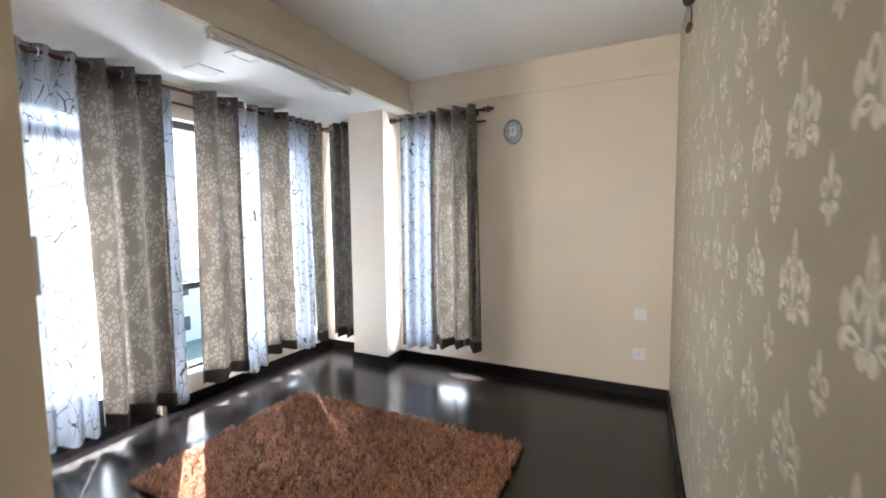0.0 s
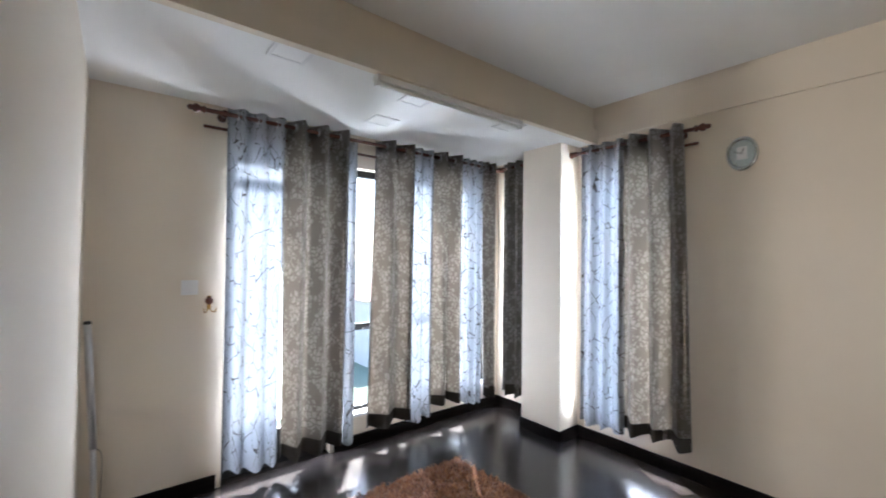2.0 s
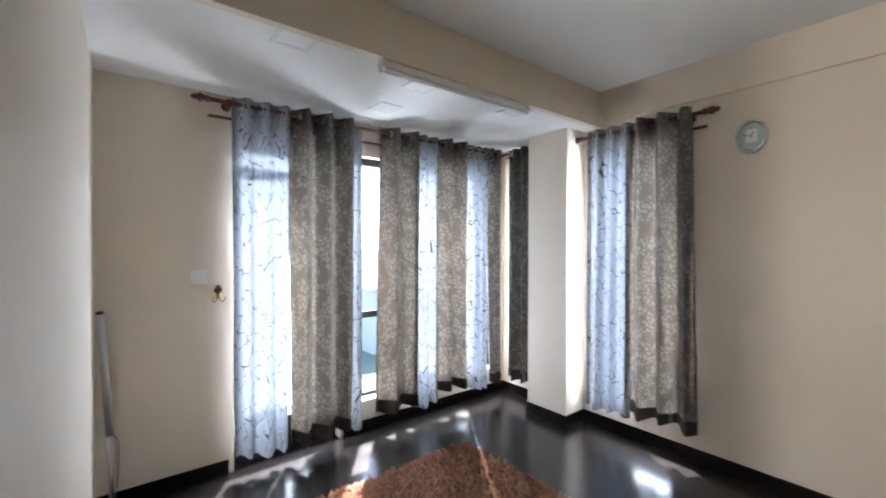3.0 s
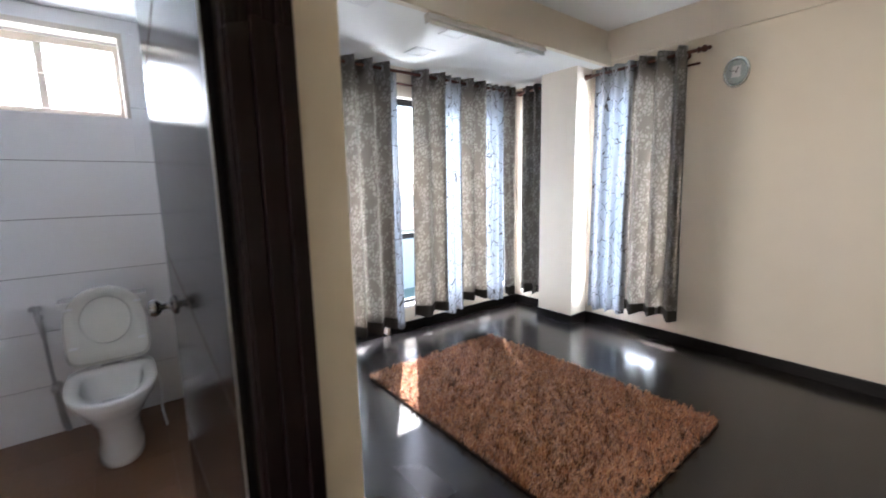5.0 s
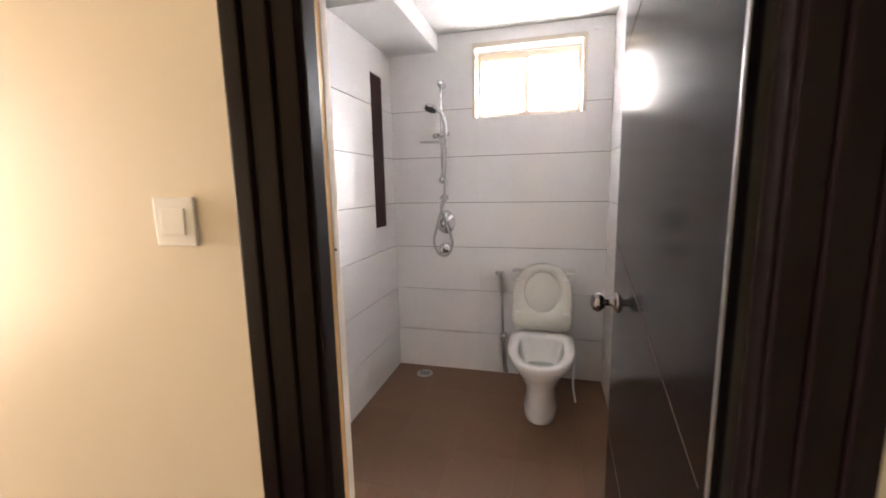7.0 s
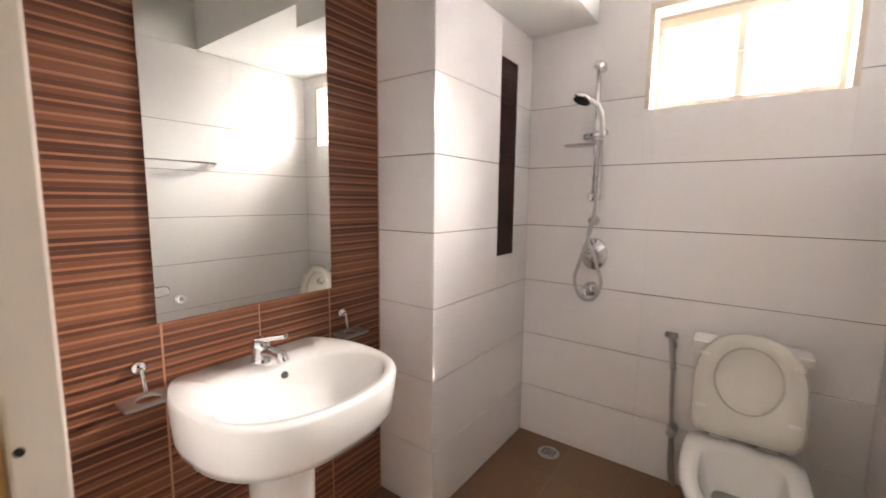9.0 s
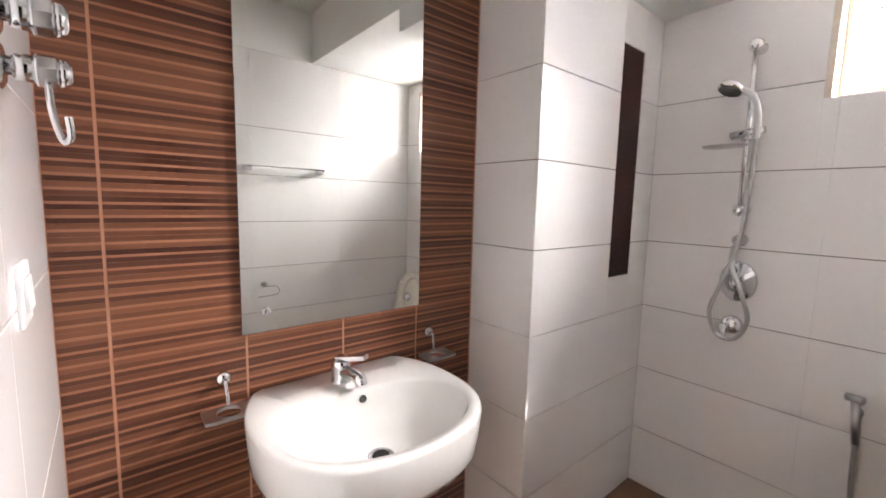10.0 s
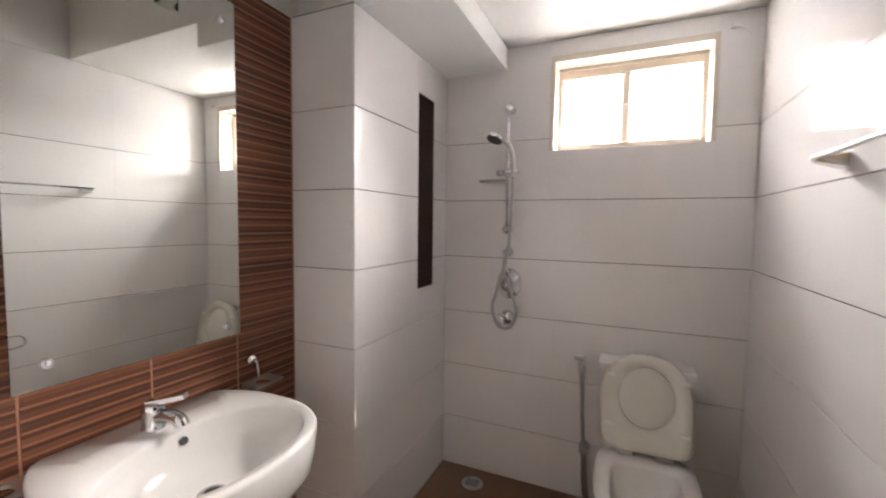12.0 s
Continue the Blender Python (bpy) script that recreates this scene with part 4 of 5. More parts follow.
def basin():
    """Pedestal basin against the ribbed wall: flat back, wide bowed front."""
    t = thing("washbasin", (-0.81, -0.3, 0), "white ceramic pedestal washbasin on ribbed tile wall", "washbasin")
    cx, yb = -0.777, B_LEFT + 0.003

    def outline(w, depth, z):
        """Closed outline: straight narrower back on the wall, widening sides, bowed front."""
        pts = []
        for k in range(64):
            a = 2 * math.pi * k / 64
            c, sn = math.cos(a), math.sin(a)
            side = math.copysign(1, c)
            if sn >= 0:
                pts.append((cx + w / 2 * side * abs(c) ** (2 / 2.5), yb + depth * (0.42 + 0.58 * sn ** (2 / 2.5)), z))
                continue
            q = (k - 32) / 16 if k <= 48 else (64 - k) / 16
            f = min(1, q / 0.6)
            x = w / 2 * (1 - 0.22 * f ** 2.2) * (1 - max(0, (q - 0.6) / 0.4))
            pts.append((cx + side * x, yb + depth * 0.42 * (1 - f), z))
        return pts
    top = 0.805
    rings = [outline(0.36, 0.30, 0.644), outline(0.49, 0.42, 0.650), outline(0.550, 0.468, 0.664), outline(0.568, 0.486, 0.694), outline(0.574, 0.492, 0.74), outline(0.580, 0.497, top - 0.010), outline(0.575, 0.494, top - 0.002), outline(0.564, 0.487, top)]
    bowl = []
    for f, z in ((1.0, top), (0.975, top - 0.010), (0.94, top - 0.035), (0.86, top - 0.075), (0.68, top - 0.105), (0.40, top - 0.122), (0.12, top - 0.128)):
        ring = []
        for k in range(64):
            b = 2 * math.pi * k / 64
            ring.append((cx + 0.250 * f * math.cos(b), yb + 0.300 + (0.172 if math.sin(b) > 0 else 0.155) * f * math.sin(b), z))
        bowl.append(ring)
    bm = bmesh.new()
    vr = [[bm.verts.new(q) for q in ring] for ring in rings]
    n = 64
    for a, b in zip(vr, vr[1:]):
        for i in range(n):
            bm.faces.new((a[i], a[(i + 1) % n], b[(i + 1) % n], b[i]))
    bm.faces.new(vr[0][::-1])
    br = [[bm.verts.new(q) for q in ring] for ring in bowl]
    for a, b in zip(br, br[1:]):
        for i in range(n):
            bm.faces.new((a[i], a[(i + 1) % n], b[(i + 1) % n], b[i]))
    bm.faces.new(br[-1])
    for i in range(n):
        bm.faces.new((vr[-1][i], vr[-1][(i + 1) % n], br[0][(i + 1) % n], br[0][i]))
    body = part("basin", bm, CERAMIC, t, smooth=True)
    ped = [oval(cx, yb + 0.155, 0.105, 0.10, 0.0, 28, 2.6), oval(cx, yb + 0.155, 0.10, 0.095, 0.03, 28, 2.6), oval(cx, yb + 0.155, 0.085, 0.082, 0.2, 28, 2.6), oval(cx, yb + 0.155, 0.092, 0.088, 0.5, 28, 2.6), oval(cx, yb + 0.16, 0.12, 0.11, 0.648, 28, 2.6)]
    part("pedestal", loft(ped), CERAMIC, t, smooth=True)
    part("drain", lathe([(0.033, 0), (0.034, 0.003), (0.024, 0.005), (0.022, 0.001)], Matrix.Translation((cx + 0.0, yb + 0.290, top - 0.1275))), CHROME, t, smooth=True)
    part("drain_hole", lathe([(0.020, 0), (0.020, 0.003)], Matrix.Translation((cx + 0.0, yb + 0.290, top - 0.1245))), HOLE, t)
    part("overflow", lathe([(0.0105, 0), (0.0105, 0.010)], aim((cx - 0.02, yb + 0.150, top - 0.036), (cx - 0.02, yb + 0.25, top + 0.02)), 14), HOLE, t)
    part("trap_pipe", tube([(cx + 0.16, yb + 0.10, 0.615), (cx + 0.16, yb + 0.10, 0.54), (cx + 0.16, yb + 0.0, 0.52)], 0.012), CHROME, t, smooth=True)
    tp = thing("basin_tap", (cx, yb + 0.085, top), "chrome single lever mixer tap on basin", "tap")
    x, y = cx + 0.01, yb + 0.080
    part("body", lathe([(0.029, 0), (0.029, 0.004), (0.0265, 0.01), (0.0265, 0.042), (0.0275, 0.045), (0.0275, 0.062), (0.022, 0.069)], Matrix.Translation((x, y, top))), CHROME, tp, smooth=True)
    part("spout", tube([(x, y + 0.01, top + 0.032), (x - 0.010, y + 0.045, top + 0.038), (x - 0.016, y + 0.082, top + 0.032), (x - 0.017, y + 0.092, top + 0.016)], 0.0175), CHROME, tp, smooth=True)
    part("lever", box((-0.014, -0.015, -0.006), (0.014, 0.085, 0.007), 0.004, Matrix.Translation((x, y, top + 0.070)) @ Matrix.Rotation(radians(30), 4, "Z") @ Matrix.Rotation(radians(10), 4, "X")), CHROME, tp)


basin()

mir = thing("mirror", (-0.808, B_LEFT, 0.97), "frameless rectangular mirror on ribbed brown tiles", "mirror")
part("glass", box((-1.094, B_LEFT + 0.008, 0.970), (-0.523, B_LEFT + 0.013, 2.055), 0.001), MIRROR, mir)
for x, z in ((-0.585, 1.025), (-1.045, 1.005), (-1.045, 1.985), (-0.585, 1.985)):
    part("screw_cap", lathe([(0.012, 0), (0.0125, 0.005), (0.010, 0.009), (0.004, 0.010)], aim((x, B_LEFT + 0.013, z), (x, 1, z)), 16), CHROME, mir, "round chrome screw cap", True)

# lamp bar over the mirror
vl = thing("mirror_lamp", (-0.79, B_LEFT, 2.08), "chrome bar lamp with three clear glass shades", "wall lamp")
part("wall_plate", box((-0.87, B_LEFT + 0.0035, 2.075), (-0.71, B_LEFT + 0.018, 2.118), 0.003), CHROME, vl)
part("bar", box((-0.93, B_LEFT + 0.055, 2.058), (-0.66, B_LEFT + 0.085, 2.076), 0.003), DARK_PLASTIC, vl)
for x in (-0.82, -0.76):
    part("arm", rod((x, B_LEFT + 0.017, 2.10), (x, B_LEFT + 0.068, 2.075), 0.004, 8), CHROME, vl)
for x in (-0.64, -0.79, -0.95):
    s = part("shade", lathe([(0.014, 0), (0.022, -0.018), (0.027, -0.055), (0.032, -0.086), (0.030, -0.088), (0.025, -0.055), (0.020, -0.020), (0.012, -0.004)], Matrix.Translation((x, B_LEFT + 0.10, 2.085)) @ Matrix.Rotation(radians(18), 4, "X")), LAMP_GLASS, vl, "clear glass shade", True)
    part("socket", lathe([(0.012, 0), (0.014, 0.016), (0.010, 0.020)], Matrix.Translation((x, B_LEFT + 0.10, 2.082)), 14), CHROME, vl)

sp = thing("smoke_pipe", (-1.15, -0.46, 2.11), "short white pipe stub under the lowered ceiling", "pipe")
part("pipe", lathe([(0.016, 0), (0.016, 0.13), (0.012, 0.134)], aim((-1.15, -0.53, 2.155), (-1.29, -0.40, 2.155)), 14), WHITE_PLASTIC, sp, smooth=True)


def dish(x, label):
    t = thing("soap_dish", (x, B_LEFT, 0.78), label, "soap dish", "holders beside the basin")
    part("rosette", lathe([(0.018, 0), (0.0185, 0.008), (0.012, 0.016)], aim((x, B_LEFT + 0.0005, 0.862), (x, 1, 0.862)), 16), CHROME, t, smooth=True)
    part("stem", tube([(x, B_LEFT + 0.012, 0.862), (x, B_LEFT + 0.03, 0.855), (x - 0.004, B_LEFT + 0.034, 0.80)], 0.005), CHROME, t, smooth=True)
    bm = bmesh.new()
    x0, x1, y0, y1, z0, z1 = x - 0.058, x + 0.058, B_LEFT + 0.022, B_LEFT + 0.098, 0.788, 0.796
    n = 24
    cxx, cyy, r = (x0 + x1) / 2, (y0 + y1) / 2, 0.029
    for z in (z0, z1):
        outer, inner = [], []
        for k in range(n):
            a = 2 * math.pi * k / n
            c, s = math.cos(a), math.sin(a)
            f = min((x1 - x0) / 2 / max(abs(c), 1e-6), (y1 - y0) / 2 / max(abs(s), 1e-6))
            outer.append(bm.verts.new((cxx + c * f, cyy + s * f, z)))
            inner.append(bm.verts.new((cxx + c * r, cyy + s * r, z)))
        for k in range(n):
            bm.faces.new((outer[k], outer[(k + 1) % n], inner[(k + 1) % n], inner[k]))
        if z == z0:
            lo_o, lo_i = outer, inner
    for k in range(n):
        bm.faces.new((lo_o[k], lo_o[(k + 1) % n], outer[(k + 1) % n], outer[k]))
        bm.faces.new((lo_i[k], lo_i[(k + 1) % n], inner[(k + 1) % n], inner[k]))
    part("plate", bm, DULL_CHROME, t)
    return t


dish(-0.478, "chrome tumbler holder with a round hole")
dish(-1.145, "chrome soap dish on the ribbed wall")

# chrome double robe hook on the door wall
rh = thing("robe_hook", (BATH_F, -0.18, 1.40), "chrome double robe hook beside the ribbed tiles", "hook")
for z, r in ((1.555, 0.021), (1.487, 0.017)):
    p, x = -0.18, BATH_F
    part("rosette", lathe([(r + 0.012, 0), (r + 0.013, 0.004), (r + 0.006, 0.008)], aim((x - 0.0005, p, z), (-1, p, z)), 20), CHROME, rh, smooth=True)
    part("stem", lathe([(r * 0.7, 0), (r * 0.7, 0.008), (r, 0.010), (r, 0.032)], aim((x - 0.007, p, z), (-1, p, z)), 18), CHROME, rh, smooth=True)
    part("sleeve", lathe([(r + 0.003, 0), (r + 0.004, 0.002), (r + 0.004, 0.02), (r, 0.022)], aim((x - 0.037, p, z), (-1, p, z)), 8), CHROME, rh, "faceted chrome sleeve")
    part("cap", lathe([(r, 0), (r + 0.001, 0.008), (r * 0.7, 0.014)], aim((x - 0.059, p, z), (-1, p, z)), 18), CHROME, rh, smooth=True)
part("hook", tube([(BATH_F - 0.048, -0.175, 1.472), (BATH_F - 0.051, -0.165, 1.43), (BATH_F - 0.060, -0.15, 1.396), (BATH_F - 0.068, -0.135, 1.40), (BATH_F - 0.067, -0.13, 1.425)], 0.0045), CHROME, rh, smooth=True)


# shower on the back wall
sh = thing("shower_set", (B_BACK, 0.105, 0.85), "chrome hand shower on a slide rail", "shower")
RX, RY = -2.128, 0.105
part("rail", rod((RX, RY, 1.32), (RX, RY, 1.93), 0.0095), CHROME, sh, smooth=True)
for z in (1.925, 1.325):
    part("rail_mount", lathe([(0.020, 0), (0.022, 0.01), (0.014, 0.02), (0.013, 0.04), (0.022, 0.052), (0.024, 0.066), (0.017, 0.080), (0.006, 0.085)], aim((B_BACK, RY, z), (0, RY, z)), 18), CHROME, sh, smooth=True)
part("slider", lathe([(0.018, 0), (0.021, 0.006), (0.021, 0.024), (0.018, 0.03)], Matrix.Translation((RX, RY, 1.585)), 16), CHROME, sh, smooth=True)
part("holder", rod((RX + 0.005, RY - 0.05, 1.605), (RX + 0.03, RY + 0.055, 1.615), 0.015), CHROME, sh, smooth=True)
part("soap_shelf", loft([oval(RX + 0.035, RY - 0.06, 0.045, 0.072, 1.560, 24), oval(RX + 0.035, RY - 0.06, 0.050, 0.078, 1.568, 24)]), DULL_CHROME, sh)
hh = part("hand_shower", tube([(RX + 0.035, RY + 0.035, 1.59), (RX + 0.045, RY + 0.035, 1.67), (RX + 0.05, RY + 0.015, 1.735), (RX + 0.065, RY - 0.03, 1.765)], 0.0115), DULL_CHROME, sh, "chrome hand shower", True)
HD = aim((RX + 0.072, RY - 0.045, 1.772), (RX + 0.10, RY - 0.065, 1.70))
part("head", lathe([(0.016, -0.016), (0.040, -0.004), (0.045, 0.008), (0.042, 0.016)], HD, 22), CHROME, hh, smooth=True)
part("spray_face", lathe([(0.038, 0.0162), (0.036, 0.019)], HD, 22), DARK_PLASTIC, hh, "dark spray face")
part("wall_outlet", lathe([(0.024, 0), (0.025, 0.008), (0.015, 0.014), (0.015, 0.04), (0.020, 0.05), (0.010, 0.058)], aim((B_BACK, RY, 1.21), (0, RY, 1.21)), 18), CHROME, sh, smooth=True)
part("hose", tube([(RX + 0.035, RY + 0.035, 1.585), (RX + 0.03, RY + 0.03, 1.40), (RX + 0.02, RY + 0.012, 1.20), (RX + 0.03, RY - 0.035, 1.02), (RX + 0.02, RY - 0.06, 0.92), (RX + 0.01, RY - 0.03, 0.835),
                   (RX + 0.01, RY + 0.03, 0.832), (RX + 0.02, RY + 0.065, 0.91), (RX + 0.03, RY + 0.045, 1.0), (RX + 0.03, RY + 0.0, 1.12), (RX + 0.005, RY - 0.004, 1.19)], 0.0085, 8, 10), GREY_HOSE, sh, "grey metal shower hose", True)
mx = thing("shower_mixer", (B_BACK, 0.11, 1.04), "round chrome concealed shower mixer", "tap")
part("cover", lathe([(0.078, 0), (0.080, 0.006), (0.072, 0.014), (0.030, 0.020), (0.027, 0.045), (0.020, 0.052)], Matrix.Translation((0, (RY + 0.005) * 0.2, 0)) @ Matrix.Scale(0.8, 4, (0, 1, 0)) @ aim((B_BACK, RY + 0.005, 1.045), (0, RY + 0.005, 1.045)), 32), CHROME, mx, smooth=True)
part("lever", box((-0.010, -0.008, 0), (0.010, 0.078, 0.012), 0.004, Matrix.Translation((B_BACK + 0.05, RY + 0.005, 1.045)) @ Matrix.Rotation(radians(90), 4, "Y") @ Matrix.Rotation(radians(40), 4, "Z")), CHROME, mx)
bs = thing("tub_spout", (B_BACK, 0.105, 0.86), "round chrome wall spout below the mixer", "tap")
part("rosette", lathe([(0.038, 0), (0.039, 0.008), (0.030, 0.022), (0.014, 0.03)], aim((B_BACK, RY, 0.868), (0, RY, 0.868)), 22), CHROME, bs, smooth=True)
part("knob", box((-0.02, -0.012, 0), (0.02, 0.012, 0.03), 0.004, Matrix.Translation((B_BACK + 0.028, RY - 0.02, 0.855)) @ Matrix.Rotation(radians(90), 4, "Y")), CHROME, bs)

# bidet spray beside the toilet
bd = thing("bidet_spray", (B_BACK, 0.49, 0.25), "grey hand bidet spray on wall valve", "bidet spray")
part("holder", lathe([(0.016, 0), (0.016, 0.01), (0.010, 0.02), (0.010, 0.03)], aim((B_BACK, 0.482, 0.66), (0, 0.482, 0.66)), 14), DULL_CHROME, bd)
part("spray_handle", rod((B_BACK + 0.038, 0.49, 0.56), (B_BACK + 0.042, 0.477, 0.71), 0.011, r2=0.013), DULL_CHROME, bd, smooth=True)
part("spray_head", rod((B_BACK + 0.03, 0.455, 0.712), (B_BACK + 0.05, 0.495, 0.716), 0.014), DULL_CHROME, bd, smooth=True)
part("hose", tube([(B_BACK + 0.038, 0.49, 0.56), (B_BACK + 0.035, 0.494, 0.42), (B_BACK + 0.04, 0.502, 0.28), (B_BACK + 0.035, 0.505, 0.12), (B_BACK + 0.03, 0.515, 0.03), (B_BACK + 0.035, 0.53, 0.02), (B_BACK + 0.04, 0.52, 0.10), (B_BACK + 0.04, 0.508, 0.25)], 0.008, 8), GREY_HOSE, bd, smooth=True)
part("valve", lathe([(0.024, 0), (0.024, 0.006), (0.013, 0.010), (0.014, 0.045), (0.020, 0.050), (0.020, 0.066), (0.012, 0.07)], aim((B_BACK, 0.505, 0.272), (0, 0.505, 0.272)), 16), DULL_CHROME, bd, smooth=True)


def toilet():
    t = thing("toilet", (-1.85, 0.755, 0), "ivory ceramic toilet with seat raised against cistern", "toilet")
    cy = 0.755

    def ring(x0, x1, w, z, n=36, p=2.3):
        xm, out = (x0 + x1) / 2 - 0.06, []
        for k in range(n):
            c, sn = math.cos(2 * math.pi * k / n), math.sin(2 * math.pi * k / n)
            e = 2 / p if c > 0 else 2 / 5.0
            out.append((xm + (x1 - xm if c > 0 else xm - x0) * math.copysign(abs(c) ** e, c), cy + w / 2 * math.copysign(abs(sn) ** e, sn), z))
        return out
    outer = [ring(-1.98, -1.60, 0.20, 0.0), ring(-1.98, -1.60, 0.195, 0.03), ring(-1.97, -1.62, 0.175, 0.12), ring(-1.99, -1.585, 0.205, 0.20), ring(-2.0, -1.50, 0.29, 0.29), ring(-2.0, -1.44, 0.35, 0.35), ring(-2.0, -1.428, 0.366, 0.385), ring(-1.995, -1.434, 0.358, 0.395)]
    inner = [ring(-1.90, -1.475, 0.255, 0.395), ring(-1.895, -1.482, 0.243, 0.375), ring(-1.88, -1.51, 0.215, 0.31), ring(-1.85, -1.56, 0.165, 0.25), ring(-1.80, -1.62, 0.10, 0.22)]
    bm = loft(outer)
    bm.faces.ensure_lookup_table()
    bmesh.ops.delete(bm, geom=[bm.faces[-1]], context="FACES_ONLY")
    n = 36
    bm.verts.ensure_lookup_table()
    last = list(bm.verts)[-n:]
    prev = last
    for r in inner:
        cur = [bm.verts.new(q) for q in r]
        for i in range(n):
            bm.faces.new((prev[i], prev[(i + 1) % n], cur[(i + 1) % n], cur[i]))
        prev = cur
    bm.faces.new(prev)
    part("bowl", bm, CERAMIC, t, smooth=True)
    part("water", loft([ring(-1.845, -1.565, 0.155, 0.245), ring(-1.848, -1.562, 0.158, 0.252)]), WATER, t)
    part("cistern", loft([[(-2.188, cy - 0.165, 0.36), (-2.07, cy - 0.165, 0.36), (-2.07, cy + 0.165, 0.36), (-2.188, cy + 0.165, 0.36)], [(-2.188, cy - 0.178, 0.7075), (-2.06, cy - 0.174, 0.7075), (-2.06, cy + 0.174, 0.7075), (-2.188, cy + 0.178, 0.7075)]]), CERAMIC, t)
    part("cistern_lid", box((-2.188, cy - 0.192, 0.708), (-2.05, cy + 0.188, 0.742), 0.008), CERAMIC, t)
    part("flush_button", lathe([(0.022, 0), (0.022, 0.005), (0.018, 0.007)], Matrix.Translation((-2.12, cy, 0.742))), CHROME, t)
    # seat and lid, raised and leaning back on the cistern: local x across, y up
    SM = Matrix.Translation((-1.955, cy, 0.418)) @ Matrix.Rotation(radians(90), 4, "Z") @ Matrix.Rotation(radians(90 - 11), 4, "X")

    def flat_oval(rx, ry, cyy, z, k=36, p=2.3):
        return [SM @ Vector((rx * math.copysign(abs(math.cos(2 * math.pi * i / k)) ** (2 / p), math.cos(2 * math.pi * i / k)), cyy + ry * math.copysign(abs(math.sin(2 * math.pi * i / k)) ** (2 / p), math.sin(2 * math.pi * i / k)), z)) for i in range(k)]
    def shield(w, y0, y1, z, k=36):
        """Flat at the hinge, straight sides, arched top."""
        out, ym = [], y0 + 0.47 * (y1 - y0)
        for i in range(k):
            c, sn = math.cos(2 * math.pi * i / k), math.sin(2 * math.pi * i / k)
            e = 2 / 2.3 if sn > 0 else 2 / 7.0
            out.append(SM @ Vector((w * math.copysign(abs(c) ** e, c), ym + (y1 - ym if sn > 0 else ym - y0) * math.copysign(abs(sn) ** e, sn), z)))
        return out
    part("lid", loft([shield(0.172, 0.0, 0.392, 0.002), shield(0.177, -0.004, 0.397, 0.010), shield(0.172, 0.0, 0.392, 0.017)]), SEAT, t, "ivory plastic lid, raised", True)
    o1, o2, i1, i2 = shield(0.174, 0.006, 0.398, 0.019), shield(0.168, 0.012, 0.392, 0.036), flat_oval(0.104, 0.122, 0.222, 0.019, p=2.0), flat_oval(0.109, 0.127, 0.222, 0.033, p=2.0)
    bm = bmesh.new()
    R = [[bm.verts.new(q) for q in r] for r in (o1, o2, i2, i1)]
    for a, b in ((0, 1), (1, 2), (2, 3), (3, 0)):
        for i in range(36):
            bm.faces.new((R[a][i], R[a][(i + 1) % 36], R[b][(i + 1) % 36], R[b][i]))
    part("seat", bm, SEAT, t, "ivory plastic seat ring, raised", True)
    for s in (-1, 1):
        for yy in (0.10, 0.30):
            part("buffer", box((s * 0.140 - 0.016, yy - 0.006, 0.033), (s * 0.140 + 0.016, yy + 0.006, 0.042), 0.002, SM), WHITE_PLASTIC, t)
        part("hinge", rod((-1.950, cy + s * 0.075 - 0.03, 0.408), (-1.950, cy + s * 0.075 + 0.03, 0.408), 0.011, 12), DULL_CHROME, t)
    part("inlet_hose", tube([(-2.15, cy + 0.17, 0.28), (-2.08, cy + 0.20, 0.20), (-1.95, cy + 0.19, 0.09), (-1.85, cy + 0.20, 0.02)], 0.006, 8), WHITE_PLASTIC, t, "white flexible hose")


toilet()

fd = thing("floor_drain", (-2.06, -0.03, 0), "round steel floor drain", "drain")
part("rim", lathe([(0.055, 0), (0.055, 0.003), (0.046, 0.004)], Matrix.Translation((-2.06, -0.03, 0.0005))), DULL_CHROME, fd)
for k in range(-2, 3):
    part("slot", box((-2.06 - 0.03, -0.03 + k * 0.014 - 0.003, 0.0045), (-2.06 + 0.03, -0.03 + k * 0.014 + 0.003, 0.0052)), HOLE, fd)

tr = thing("towel_rail", (-1.2, B_RIGHT, 1.50), "chrome towel rail on white tiled wall", "towel rail")
part("bar", box((-1.46, B_RIGHT - 0.062, 1.522), (-0.95, B_RIGHT - 0.05, 1.532), 0.002), CHROME, tr)
for x in (-1.44, -0.97):
    part("mount", loft([[(x - 0.03, B_RIGHT - 0.0005, 1.50), (x + 0.03, B_RIGHT - 0.0005, 1.50), (x + 0.03, B_RIGHT - 0.0005, 1.535), (x - 0.03, B_RIGHT - 0.0005, 1.535)], [(x - 0.012, B_RIGHT - 0.06, 1.516), (x + 0.012, B_RIGHT - 0.06, 1.516), (x + 0.012, B_RIGHT - 0.06, 1.523), (x - 0.012, B_RIGHT - 0.06, 1.523)]]), CHROME, tr)
ph = thing("paper_holder", (-1.05, B_RIGHT, 0.72), "chrome toilet paper holder on white tiles", "paper holder")
part("rosette", lathe([(0.02, 0), (0.02, 0.012)], aim((-1.05, B_RIGHT - 0.0005, 0.76), (-1.05, 0, 0.76)), 16), CHROME, ph)
part("wire", tube([(-1.05, B_RIGHT - 0.01, 0.76), (-1.05, B_RIGHT - 0.05, 0.755), (-1.12, B_RIGHT - 0.055, 0.75), (-1.125, B_RIGHT - 0.055, 0.70), (-1.0, B_RIGHT - 0.055, 0.69)], 0.004), CHROME, ph)

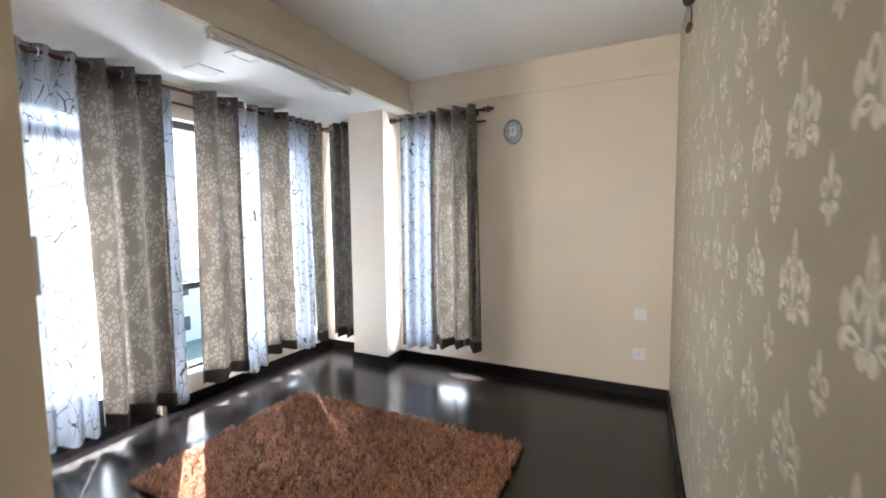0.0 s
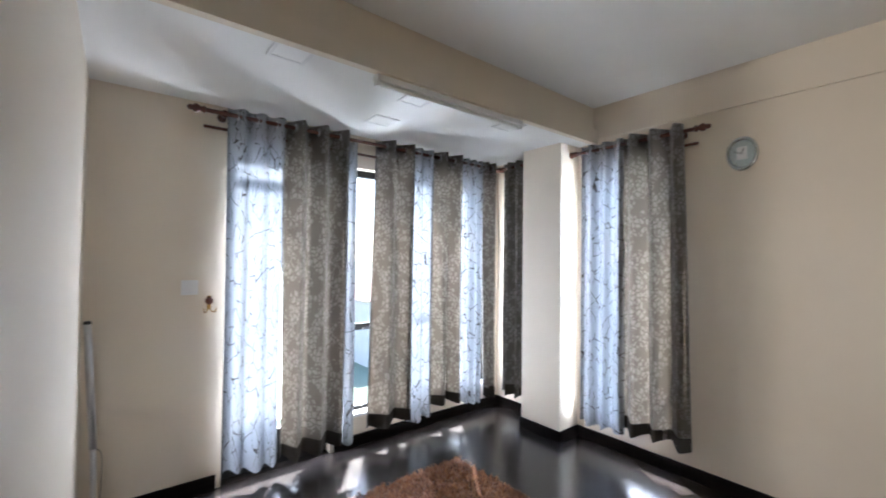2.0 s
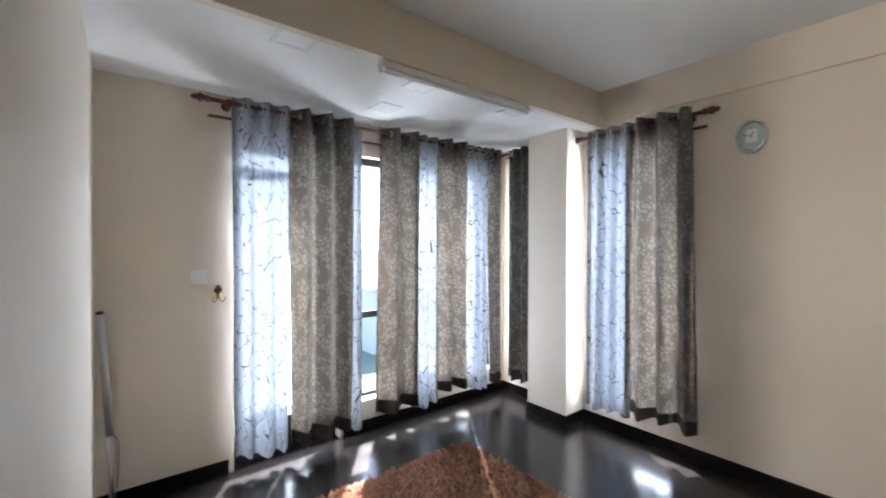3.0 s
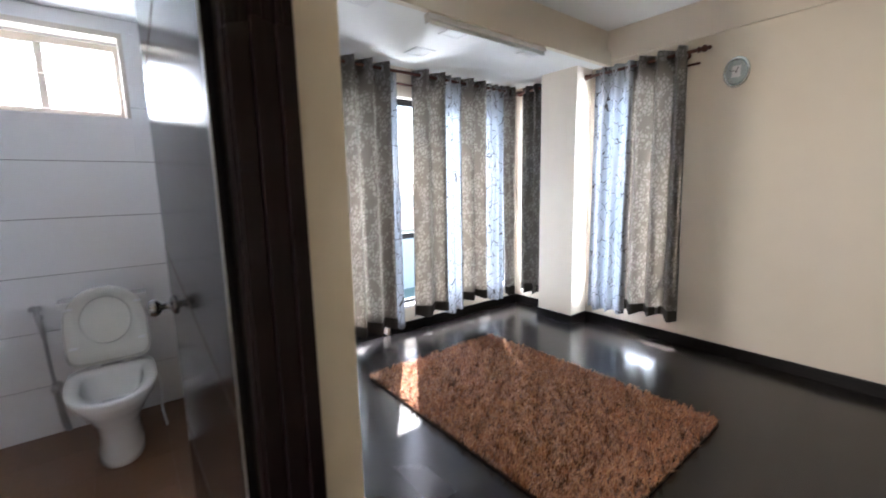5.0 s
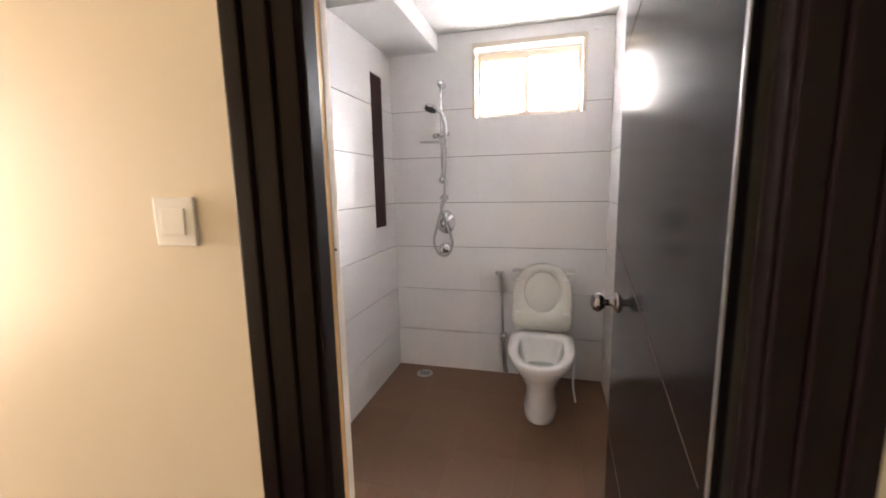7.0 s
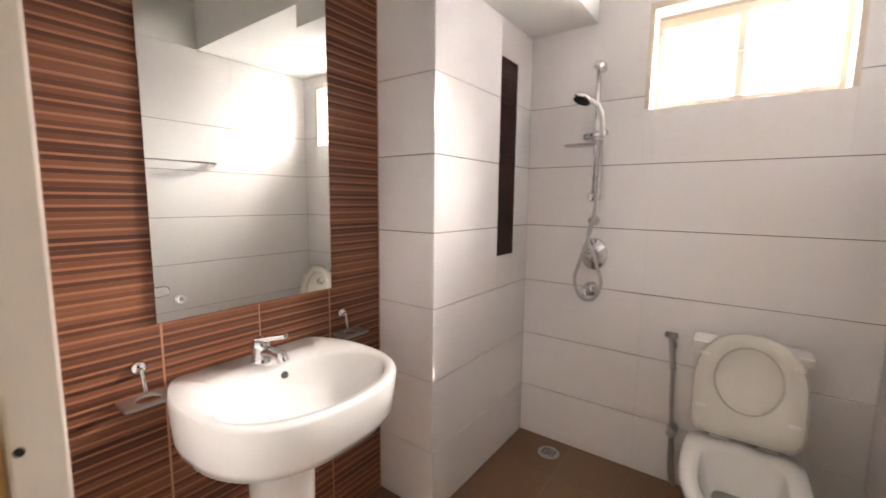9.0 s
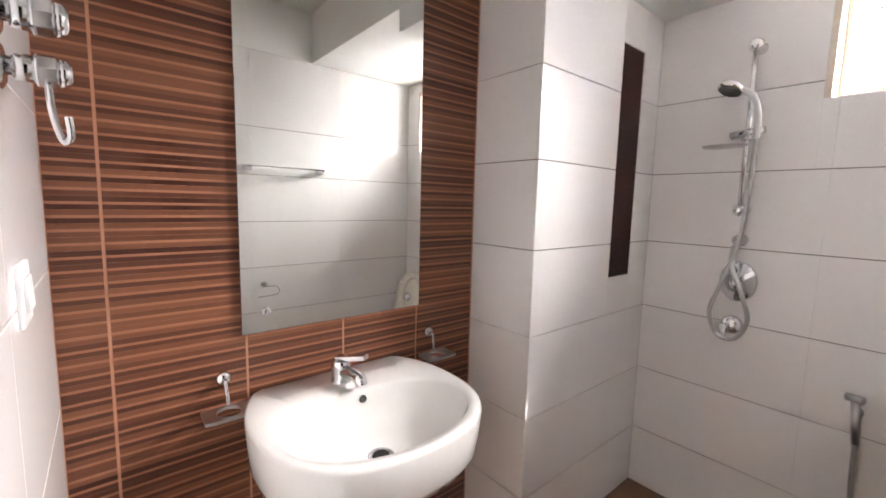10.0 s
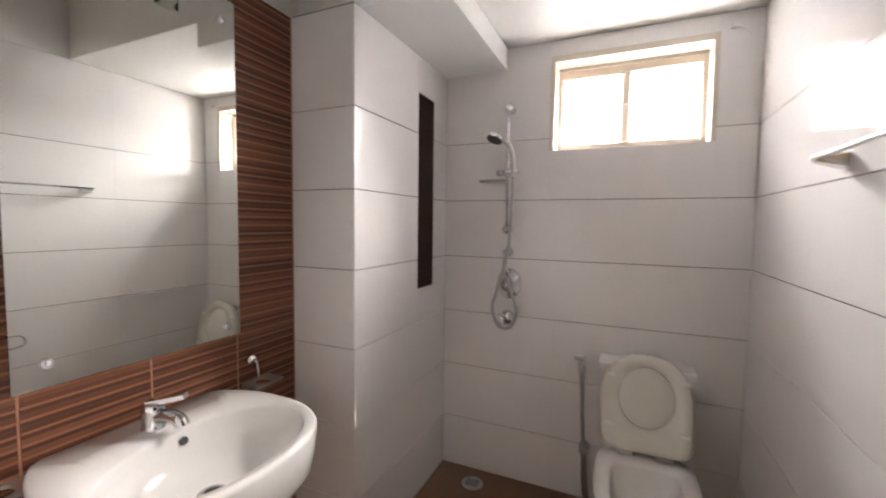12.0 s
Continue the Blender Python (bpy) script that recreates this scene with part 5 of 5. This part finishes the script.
cb = thing("window_cable", (B_BACK, 1.03, 2.14), "loose grey cable end beside the bathroom window", "cable")
part("clip", box((B_BACK + 0.0005, 1.02, 2.165), (B_BACK + 0.02, 1.05, 2.185), 0.003), GREY_TRIM, cb)
part("cable", tube([(B_BACK + 0.012, 1.03, 2.17), (B_BACK + 0.03, 1.06, 2.155), (B_BACK + 0.03, 1.09, 2.12)], 0.004, 6), GREY_TRIM, cb)

# ---- tiles ----
JOINT = 0.0016
tile_meshes = {}


def tile(parent, mat, lo, hi, bevel=0.0007):
    """One tile, sharing its mesh with tiles of the same size."""
    size = tuple(round(b - a, 4) for a, b in zip(lo, hi))
    key = (size, mat.name)
    if key not in tile_meshes:
        bm = box(tuple(-s / 2 for s in size), tuple(s / 2 for s in size))
        bmesh.ops.bevel(bm, geom=bm.edges[:], offset=bevel, segments=1, affect="EDGES")
        tile_meshes[key] = mesh_of("tile", bm, mat)
    ob = new("tile", tile_meshes[key])
    ob.location = [(a + b) / 2 for a, b in zip(lo, hi)]
    ob.parent = parent
    return ob


LEVELS = [-0.004, 0.275, 0.575, 0.875, 1.175, 1.475, 1.775, 2.238]


def clad(parent, axis, face, out, r0, r1, levels, cuts, mat=WHITE_TILE, hole=None):
    """Rows of tiles on a wall face; axis: the normal's axis, out: +1 or -1, hole: an opening to leave free."""
    run = 1 - axis
    edges = [r0] + [c for c in cuts if r0 < c < r1] + [r1]
    for z0, z1 in zip(levels, levels[1:]):
        spans = [(a, b, z0, z1) for a, b in zip(edges, edges[1:])]
        if hole:
            h0, h1, hz0, hz1 = hole
            cut = []
            for a, b, c, d in spans:
                if b <= h0 or a >= h1 or d <= hz0 or c >= hz1:
                    cut.append((a, b, c, d))
                    continue
                if a < h0:
                    cut.append((a, h0, c, d))
                if b > h1:
                    cut.append((h1, b, c, d))
                if c < hz0:
                    cut.append((max(a, h0), min(b, h1), c, hz0))
                if d > hz1:
                    cut.append((max(a, h0), min(b, h1), hz1, d))
            spans = cut
        for a, b, c, d in spans:
            if b - a < 0.006 or d - c < 0.006:
                continue
            lo, hi = [0, 0, c + JOINT], [0, 0, d - JOINT]
            lo[run], hi[run] = a + 0.0001, b - 0.0001
            lo[axis], hi[axis] = sorted((face, face - out * 0.0075))
            tile(parent, mat, lo, hi)


ob = bpy.data.objects
clad(ob["wall_bath_back"], 0, B_BACK, 1, -0.256, B_RIGHT, LEVELS, [0.34], hole=(BW[0], BW[1], BW[2], BW[3] + 0.012))
clad(ob["wall_bath_right"], 1, B_RIGHT, -1, B_BACK, BATH_F, LEVELS, [-1.6, -1.0])
PL = [z for z in LEVELS if z < 2.1] + [2.1325]
NX0, NX1, NZ0, NZ1 = -2.035, -1.858, 1.035, 1.965
clad(ob["wall_bath_pier"], 1, -0.256, 1, B_BACK, -1.358, PL, [], hole=(NX0, NX1, NZ0, NZ1))
clad(ob["wall_bath_pier"], 0, -1.358, 1, B_LEFT, -0.2636, PL, [])
clad(ob["wall_bath_front"], 0, BATH_F - 0.002, -1, B_LEFT + 0.004, DO0 - 0.002, LEVELS[:-1] + [2.1325], [-0.1])
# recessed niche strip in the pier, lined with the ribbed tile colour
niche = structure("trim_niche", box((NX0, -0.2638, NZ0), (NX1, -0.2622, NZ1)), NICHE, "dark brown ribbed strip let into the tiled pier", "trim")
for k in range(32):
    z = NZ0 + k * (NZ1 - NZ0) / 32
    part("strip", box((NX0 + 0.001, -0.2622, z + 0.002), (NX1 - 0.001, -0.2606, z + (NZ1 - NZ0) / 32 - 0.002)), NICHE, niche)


def ribbed_tile(parent, x0, x1, z0, z1):
    """A ribbed tile: flat strips of varied browns with thin raised lines between."""
    bm = bmesh.new()
    n = max(1, round((z1 - z0) / 0.0145))
    p = (z1 - z0) / n
    for k in range(n):
        z = z0 + k * p
        if k % 2 == 0:
            add_box(bm, (x0, B_LEFT - 0.007, z + 0.0022), (x1, B_LEFT - 0.0012 + random.uniform(-0.0004, 0.0004), z + p * 0.98))
        else:
            add_box(bm, (x0, B_LEFT - 0.007, z), (x1, B_LEFT - 0.002, z + p - 0.0036))
    t = part("ribbed_tile", bm, RIB, parent)
    bm = bmesh.new()
    for k in range(1, n, 2):
        z = z0 + k * p + p - 0.0036
        add_box(bm, (x0, B_LEFT - 0.007, z), (x1, B_LEFT - 0.0004, z + 0.0056))
    part("raised_line", bm, RIB_LINE, t)


random.seed(11)
xs = [BATH_F, -0.258, -0.538, -0.816, -1.095, -1.357]
for a, b in zip(xs, xs[1:]):
    for z0, z1 in ((0.0, 0.50), (0.50, 1.02), (1.02, 1.57), (1.57, 2.1325)):
        ribbed_tile(ob["wall_bath_mirror"], b + 0.003, a - 0.003, z0 + 0.0005, z1 - 0.0005)

for i in range(7):
    for j in range(6):
        x0, y0 = B_BACK + i * 0.30, B_LEFT + j * 0.30
        x1, y1 = min(x0 + 0.30, BATH_F + 0.06), min(y0 + 0.30, B_RIGHT)
        if x1 - x0 > 0.02 and y1 - y0 > 0.02 and not (x1 <= -1.35 and y1 <= -0.25):
            tile(ob["floor_bathroom"], BROWN_TILE, (x0 + 0.0003, y0 + 0.0003, -0.0055), (x1 - 0.0003, y1 - 0.0003, 0.0))
